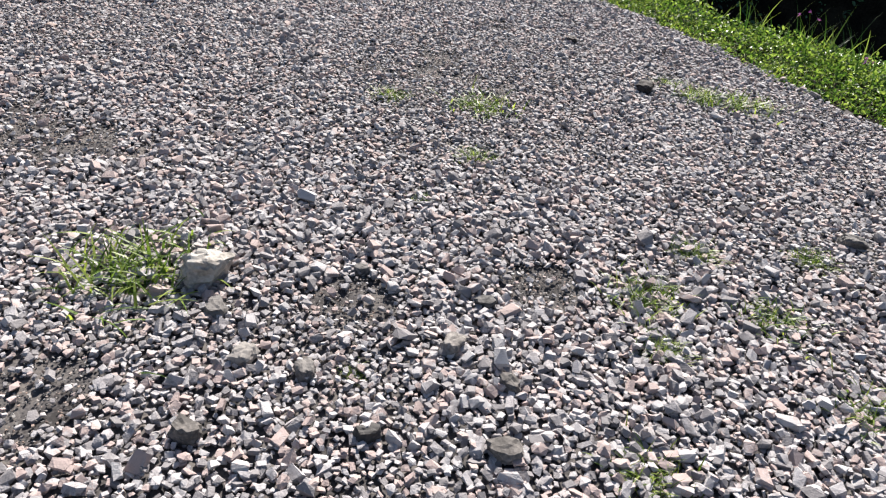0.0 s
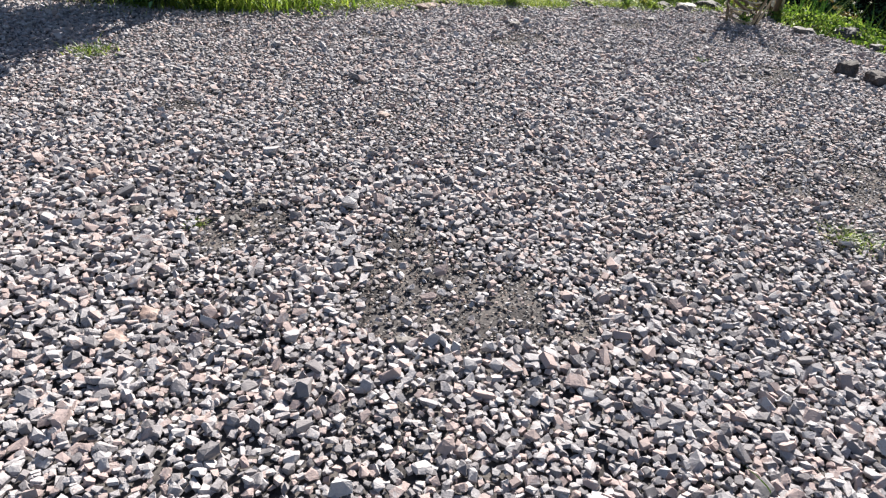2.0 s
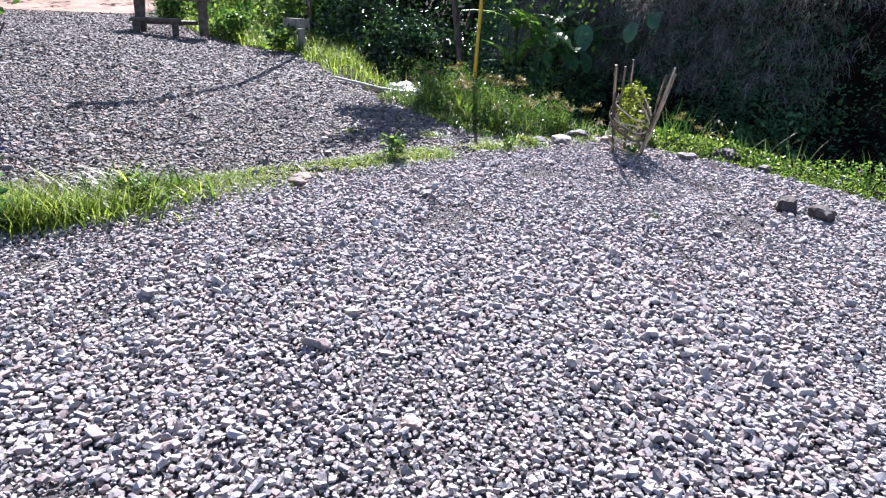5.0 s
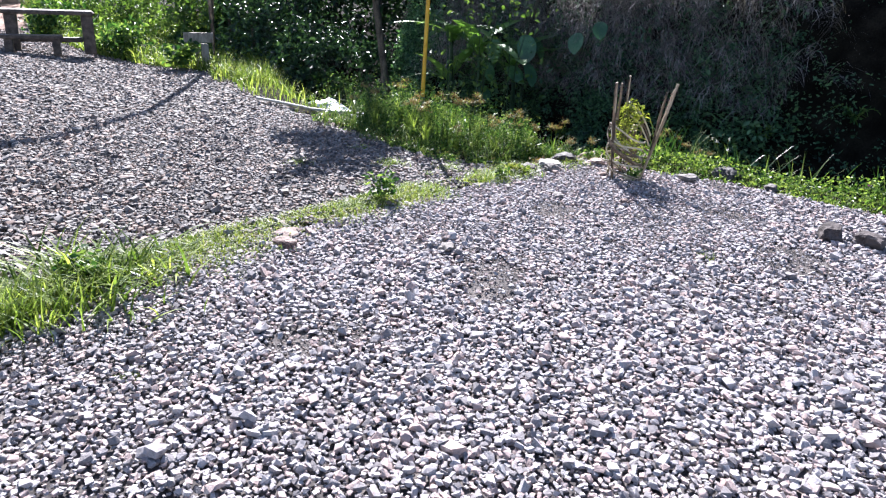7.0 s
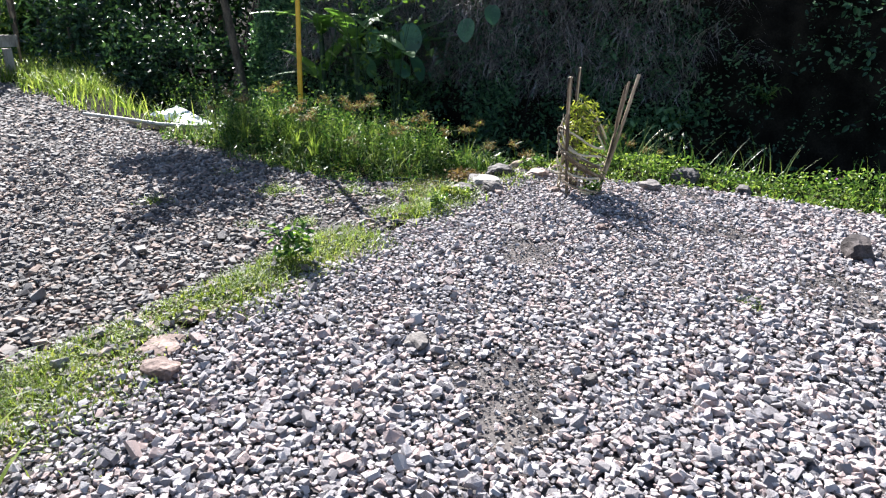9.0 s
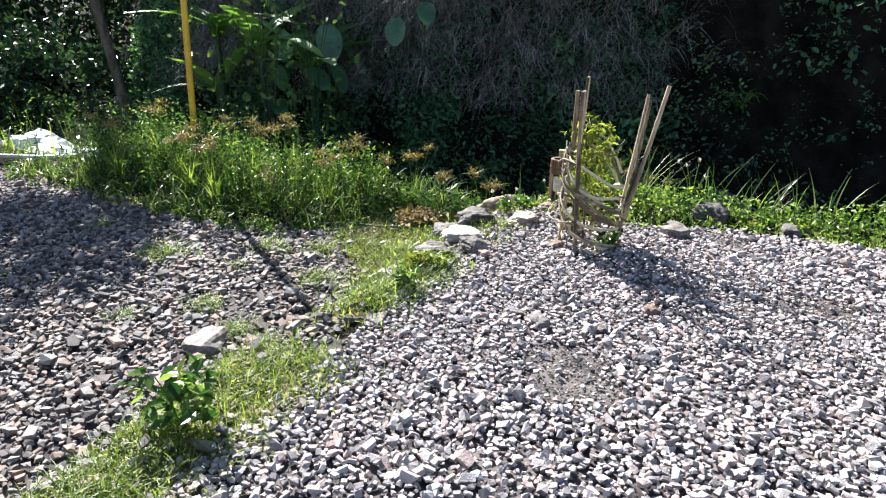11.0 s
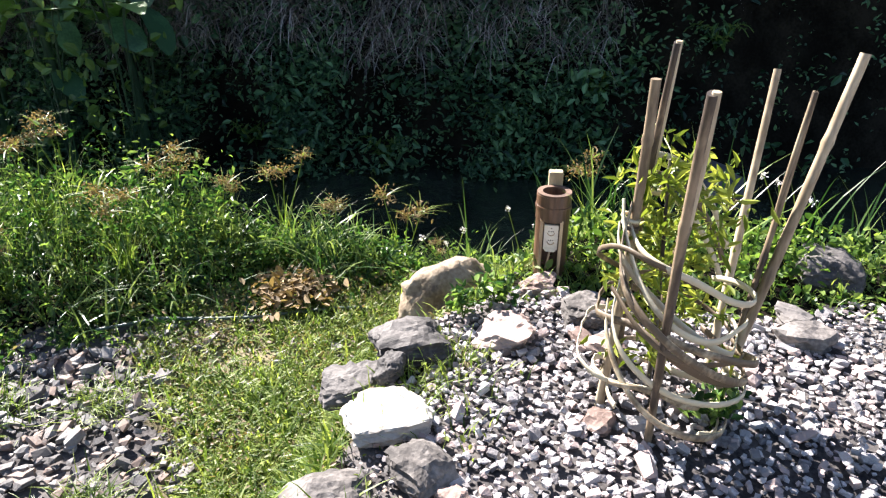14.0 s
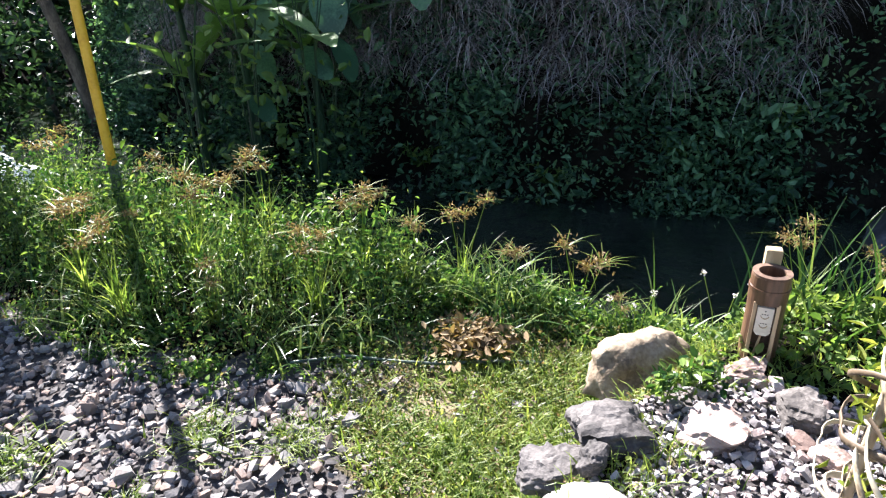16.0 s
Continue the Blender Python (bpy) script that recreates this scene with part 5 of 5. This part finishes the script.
def build_yard_tree():
    r = np.random.default_rng(121)
    x, y = -2.42, 5.98
    t = thing("small_tree", "small crooked tree with dark bark beside a blue drum", "tree", pose(x, y, gz(x, y)))
    part("trunk", limb([(0, 0, -0.1), (0.06, 0.05, 0.2), (0.2, 0.13, 0.42), (0.37, 0.2, 0.62), (0.5, 0.27, 0.85), (0.58, 0.35, 1.3), (0.52, 0.4, 1.7), (0.4, 0.42, 2.2)], 0.08, 0.04), M_BARK, t, smooth=True)
    part("trunk", limb([(-0.06, 0.03, -0.1), (-0.08, 0.06, 0.4), (-0.04, 0.1, 0.9), (-0.1, 0.2, 1.5), (-0.15, 0.25, 2.0)], 0.06, 0.03), M_BARK, t, smooth=True)
    low = [np.array([r.normal(-0.1, 0.2), r.normal(0.08, 0.12), r.uniform(0.05, 1.1)]) for _ in range(70)]
    part("undergrowth", crown_leaves(low, 0.08, 30, (0.05, 0.09), r), M_BANK_LEAF, t, "dark leaves close round the trunk")["kind"] = "stuff"
    tips = []
    for k in range(18):
        z = 0.7 + 0.09 * k
        a = 2.4 * k + 0.5
        root = np.array([0.32 + 0.1 * min(1, z - 0.6), 0.3, z])
        ln = 0.95 - 0.03 * k
        tip = root + np.array([math.cos(a) * ln, math.sin(a) * ln, 0.5])
        if z < 1.2 and tip[0] > 0.5:
            tip = root + (tip - root) * 0.5 + np.array([-0.1, 0, 0.3])
        part("branch", limb([root, (root + tip) / 2 + (0, 0, -0.04), tip], 0.022, 0.007, 7), M_BARK, t, smooth=True)
        tips += [tip, root + (tip - root) * 0.7 + r.normal(0, 0.08, 3), tip + r.normal(0, 0.2, 3)]
    tips += [np.array([r.normal(-0.2, 0.45), r.normal(0.3, 0.45), r.uniform(1.4, 2.5)]) for _ in range(34)]
    tips = [q for q in tips if q[0] < 0.42 + 0.5 * max(0.0, q[2] - 1.9)]
    part("crown", crown_leaves(tips, 0.13, 150, (0.08, 0.14), r), M_SUNNY, t, "glossy yellow-green leaves")
    # long grass round the foot
    n = 6500
    gx, gy = x + 0.25 + r.normal(0, 0.4, n), y + 0.22 + 0.3 * r.normal(0.0, 0.4, n)
    solid("tall_grass", blades(on_ground(gx, gy), r.uniform(0.1, 0.38, n), r.uniform(0.006, 0.012, n), r.uniform(0.05, 0.7, n), r, 4, 0.5), M_GRASS, "long green grass round the foot of the tree", "grass", kind="stuff")


build_yard_tree()


def big_leaf(length, width, mat, r, ribs=9, bend=0.5, notch=0.0):
    """A long leaf blade with a midrib channel, bowed over, its edge a little torn."""
    t = np.linspace(0, 1, ribs)
    w = width * np.sin(np.pi * np.clip(t * 0.93 + 0.05, 0, 1)) ** 0.55 * 0.5
    z = -bend * length * t ** 2 * 0.6
    mid = np.c_[t * length, np.zeros(ribs), z]
    rows = []
    for k in range(ribs):
        edge = w[k] * (1 + notch * r.uniform(-1, 0.1))
        rows += [mid[k] + (0, -edge, 0.12 * w[k]), mid[k] + (0, -edge * 0.5, 0.1 * w[k]), mid[k], mid[k] + (0, edge * 0.5, 0.1 * w[k]), mid[k] + (0, edge, 0.12 * w[k])]
    f = [(5 * k + j, 5 * k + j + 1, 5 * k + j + 6, 5 * k + j + 5) for k in range(ribs - 1) for j in range(4)]
    return Geo().add(np.array(rows), f)


def build_bananas():
    r = np.random.default_rng(131)
    for x, y, h, n in ((5.55, 13.3, 1.7, 7), (5.95, 12.75, 1.5, 6), (5.3, 13.9, 1.9, 6), (5.75, 14.7, 1.1, 5)):
        z = max(gz(x, y), -0.9)
        b = thing("banana_plant", "banana plant with broad arching leaves across the stream", "banana plant", pose(x, y, z), "banana plants across the stream")
        # Stems take the shaded green: the bank's shade is in their colour.
        part("trunk", limb([(0, 0, -0.1), (0.03, 0, h * 0.5), (0, 0.02, h)], 0.05, 0.03), M_SHADED_PLANT, b, smooth=True)
        for k in range(n):
            a, up = 360 * k / n + r.uniform(-20, 20), r.uniform(15, 60)
            leaf = part("leaf", big_leaf(r.uniform(0.8, 1.3), r.uniform(0.26, 0.36), M_BANANA, r, 10, r.uniform(0.5, 1.1), 0.25), M_BANANA, b, smooth=True, at=pose(0, 0, h - 0.1 * r.uniform(0, 3), 0, -up, a))
            part("midrib", tube([(-0.05, 0, 0), (0.3, 0, -0.012), (0.6, 0, -0.07)], [0.014, 0.01, 0.005], 6), M_SUNNY, leaf)
    # broad-leaved plants hanging from the bank
    for x, y, z, s, sprays in ((5.95, 12.4, 0.0, 1.0, ((0.05, 0.05, 0.55, 0.42, 45), (0.05, 0.15, 1.0, 0.46, 55), (-0.22, 0.2, 0.48, 0.4, 25), (-0.45, 0.3, 0.25, 0.26, 60), (0.3, 0.25, 0.95, 0.4, 50))), (5.4, 12.9, -0.2, 0.9, ((0.1, 0.1, 0.7, 0.38, 50), (-0.1, -0.1, 0.3, 0.34, 30), (0.2, 0.0, 1.1, 0.4, 60))), (6.6, 11.9, 0.3, 0.9, ((0.0, 0.0, 0.8, 0.4, 50), (0.2, -0.3, 1.0, 0.36, 40)))):
        p = thing("broad_leaved_plant", "plant with large dark green oval leaves on the far bank", "plant", pose(x, y, z), "broad-leaved plants on the far bank")
        for dx, dy, h, long, droop in sprays:
            part("stalk", tube([(0, 0.1, -0.4), (dx * 0.6, dy * 0.6, h * 0.7 + 0.1), (dx, dy, h)], 0.006, 6), M_SHADED_PLANT, p)
            part("leaf", big_leaf(long * s, long * s * 0.74, M_BROAD, r, 9, 0.4), M_BROAD, p, smooth=True, at=pose(dx, dy, h, r.uniform(-15, 15), droop, r.uniform(215, 300)))
    # sunlit creeper with scattered leaves
    for x, y, z, h, n in ((5.25, 12.75, -0.7, 2.4, 150), (5.6, 12.35, -0.6, 2.2, 150), (4.95, 13.3, -0.8, 2.2, 100)):
        s = thing("shrub", "loose shrub with small glossy leaves over the stream", "shrub", pose(x, y, z), "shrubs over the stream")
        for k in range(5):
            a = 1.3 * k
            part("branch", limb([(0, 0, -0.3), (0.1 * math.cos(a), 0.1 * math.sin(a), h * 0.5), (0.35 * math.cos(a), 0.35 * math.sin(a), h)], 0.009, 0.003, 6), M_SHADED_PLANT, s)
        q = np.c_[r.normal(0, 0.28, (n, 2)), r.uniform(0.1, 1, n) * h]
        part("foliage", leaves(q, r.uniform(0.06, 0.13, n), r, 0.4, 0.55), M_SUNNY, s)


build_bananas()


def build_background():
    r = np.random.default_rng(141)
    # bushes and trees that close the far side
    for k in range(26):
        a = k / 25
        x, y = -14 + 30 * a + r.uniform(-1, 1), 30 + 7 * math.sin(3 * a) - 9 * max(0, a - 0.55) + r.uniform(-1.5, 1.5)
        if y < 34 and -4 < x < -1.8:
            y += 6
        h = r.uniform(2.5, 4.5) if x < 2 else r.uniform(5, 8)
        b = thing("bush", "leafy green bush at the end of the yard", "bush", pose(x, y, gz(x, y)), "bushes beyond the yard")
        part("trunk", limb([(0, 0, -0.2), (0.1, 0.05, h * 0.35), (0, 0.1, h * 0.7)], 0.1, 0.03, 7), M_BARK, b)
        c = np.c_[r.normal(0, h * 0.3, (50, 2)), r.uniform(0.08, 1, 50) * h]
        # From x = 3 eastward shade is painted in by the dark leaf copy.
        part("crown", crown_leaves(c, 0.22, 18, (0.16, 0.3), r), M_SUNNY if x < 3 else M_SHADED_PLANT, b)
    for k in range(15):
        y = 5 + 1.1 * k + r.uniform(-0.4, 0.4)
        x = float(along(WATER_EAST, y)) + (4.0 if y < 15 else 1.0) + r.uniform(-0.3, 1.5)
        h = r.uniform(2.0, 3.2)
        b = thing("bush", "shaded leafy bush on top of the far bank", "bush", pose(x, y, gz(x, y)), "bushes on the far bank")
        part("trunk", limb([(0, 0, -0.3), (0.1, 0.05, h * 0.35), (0, 0.1, h * 0.7)], 0.09, 0.03, 7), M_BARK, b)
        c = np.c_[r.normal(0, h * 0.3, (50, 2)), r.uniform(0.0, 1, 50) * h * 0.9]
        # Shade of the far bank is painted into this crown's colour.
        part("crown", crown_leaves(c, 0.18, 26, (0.1, 0.2), r), M_SHADED_PLANT, b)

    # shrubs between the yard's far end and the stream
    # The dark ones hide the water's glare, with shade in their leaf colour.
    for k, (x, y, h, mat) in enumerate(((4.1, 18.6, 1.5, M_SHADED_PLANT), (4.7, 19.4, 1.9, M_SHADED_PLANT), (4.0, 19.9, 1.6, M_SHADED_PLANT), (5.3, 18.3, 1.7, M_SHADED_PLANT), (3.3, 20.9, 1.8, M_SHADED_PLANT), (4.0, 22.0, 2.4, M_SHADED_PLANT), (3.2, 23.2, 2.2, M_SUNNY), (4.6, 23.6, 2.6, M_SHADED_PLANT), (2.2, 24.5, 1.6, M_SUNNY), (0.9, 26.0, 1.6, M_SUNNY), (-0.4, 27.0, 1.5, M_SUNNY), (1.6, 28.0, 2.4, M_SUNNY), (3.3, 27.0, 2.8, M_SUNNY), (-1.2, 25.0, 0.9, M_WEED), (0.3, 22.0, 0.7, M_WEED), (-0.6, 29.5, 2.0, M_SUNNY))):
        b = thing("bush", "leafy bush at the far end of the yard", "bush", pose(x, y, gz(x, y)), "bushes beyond the yard")
        part("trunk", limb([(0, 0, -0.2), (0.05, 0.05, h * 0.35), (0, 0.1, h * 0.7)], 0.06, 0.02, 7), M_BARK, b)
        c = np.c_[r.normal(0, h * 0.3, (40, 2)), r.uniform(0.05, 1, 40) * h]
        part("crown", crown_leaves(c, 0.16, 30, (0.09, 0.18), r), mat, b)
    for k in range(14):
        x, y = 3.5 + 0.75 * k + r.uniform(-0.3, 0.3), 25.5 + 1.6 * (k % 3) - 0.25 * k
        h = r.uniform(3.5, 5.5)
        b = thing("bush", "tall shaded bush beyond the stream", "bush", pose(x, y, gz(x, y)), "bushes beyond the yard")
        part("trunk", limb([(0, 0, -0.2), (0.05, 0.05, h * 0.35), (0, 0.1, h * 0.7)], 0.08, 0.02, 7), M_BARK, b)
        c = np.c_[r.normal(0, h * 0.24, (55, 2)), r.uniform(0.0, 1, 55) * h]
        # Crown in the leaf colour that has shade painted in.
        part("crown", crown_leaves(c, 0.25, 16, (0.18, 0.34), r), M_SHADED_PLANT, b)
    n = 26000
    x, y = r.uniform(-2, 4.5, n), r.uniform(19, 33, n)
    keep = (x > along(LOW_EAST, y) - 0.2) & (x < along(WATER_WEST, y) + 0.2)
    x, y = x[keep], y[keep]
    n = len(x)
    solid("tall_grass", blades(on_ground(x, y), r.uniform(0.2, 0.55, n), r.uniform(0.015, 0.03, n), r.uniform(0.05, 0.8, n), r, 4, 0.5), M_GRASS, "long sunlit grass beyond the yard", "grass", kind="stuff")


build_background()


def build_overhang():
    """A tree on the far bank whose crown hangs over the stream and dapples the lower yard."""
    r = np.random.default_rng(161)
    x, y = 5.55, 17.1
    t = thing("leaning_tree", "slender tree leaning over the stream", "tree", pose(x, y, gz(x, y)))
    z0 = gz(x, y)
    part("trunk", limb([(0, 0, -0.3), (-0.3, -0.2, 1.2), (-0.9, -0.7, 2.4 - z0), (-1.7, -1.4, 3.2 - z0)], 0.1, 0.04), M_BARK, t, smooth=True)
    tips = []
    for k in range(9):
        root = np.array([-1.0 - 0.08 * k, -0.8 - 0.07 * k, 2.6 + 0.06 * k - z0])
        tip = np.array([-2.2 + r.normal(0, 0.55), -2.0 + r.normal(0, 0.7), 3.1 + r.uniform(-0.3, 0.9) - z0])
        part("branch", limb([root, (root + tip) / 2 + (0, 0, 0.1), tip], 0.03, 0.01, 7), M_BARK, t, smooth=True)
        tips += [tip, (tip * 2 + root) / 3]
    part("crown", crown_leaves(tips, 0.13, 60, (0.12, 0.22), r), M_SUNNY, t)


build_overhang()


def build_ferns():
    r = np.random.default_rng(151)
    for x, y, dz in ((6.9, 10.9, 0.9), (7.1, 10.8, 0.4), (7.7, 9.9, 0.8), (8.2, 9.2, 0.6), (6.6, 12.0, 0.9), (8.9, 8.3, 0.5)):
        f = thing("fern", "small green fern growing on the far bank", "fern", pose(x, y, gz(x, y)), "ferns on the far bank")
        for k in range(6):
            g = Geo()
            d = np.array([math.cos(k * 1.05), math.sin(k * 1.05)])
            t = np.linspace(0.1, 1, 14)
            spine = np.c_[d[0] * t * 0.32, d[1] * t * 0.32, 0.22 * np.sin(t * 2.4)]
            pts = np.repeat(spine, 2, axis=0)
            g = join(leaves(pts, np.repeat(0.11 * (1.1 - t), 2), r, 0.5, 0.35), tube(spine, 0.003, 4))
            part("frond", g, M_WEED, f)


build_ferns()
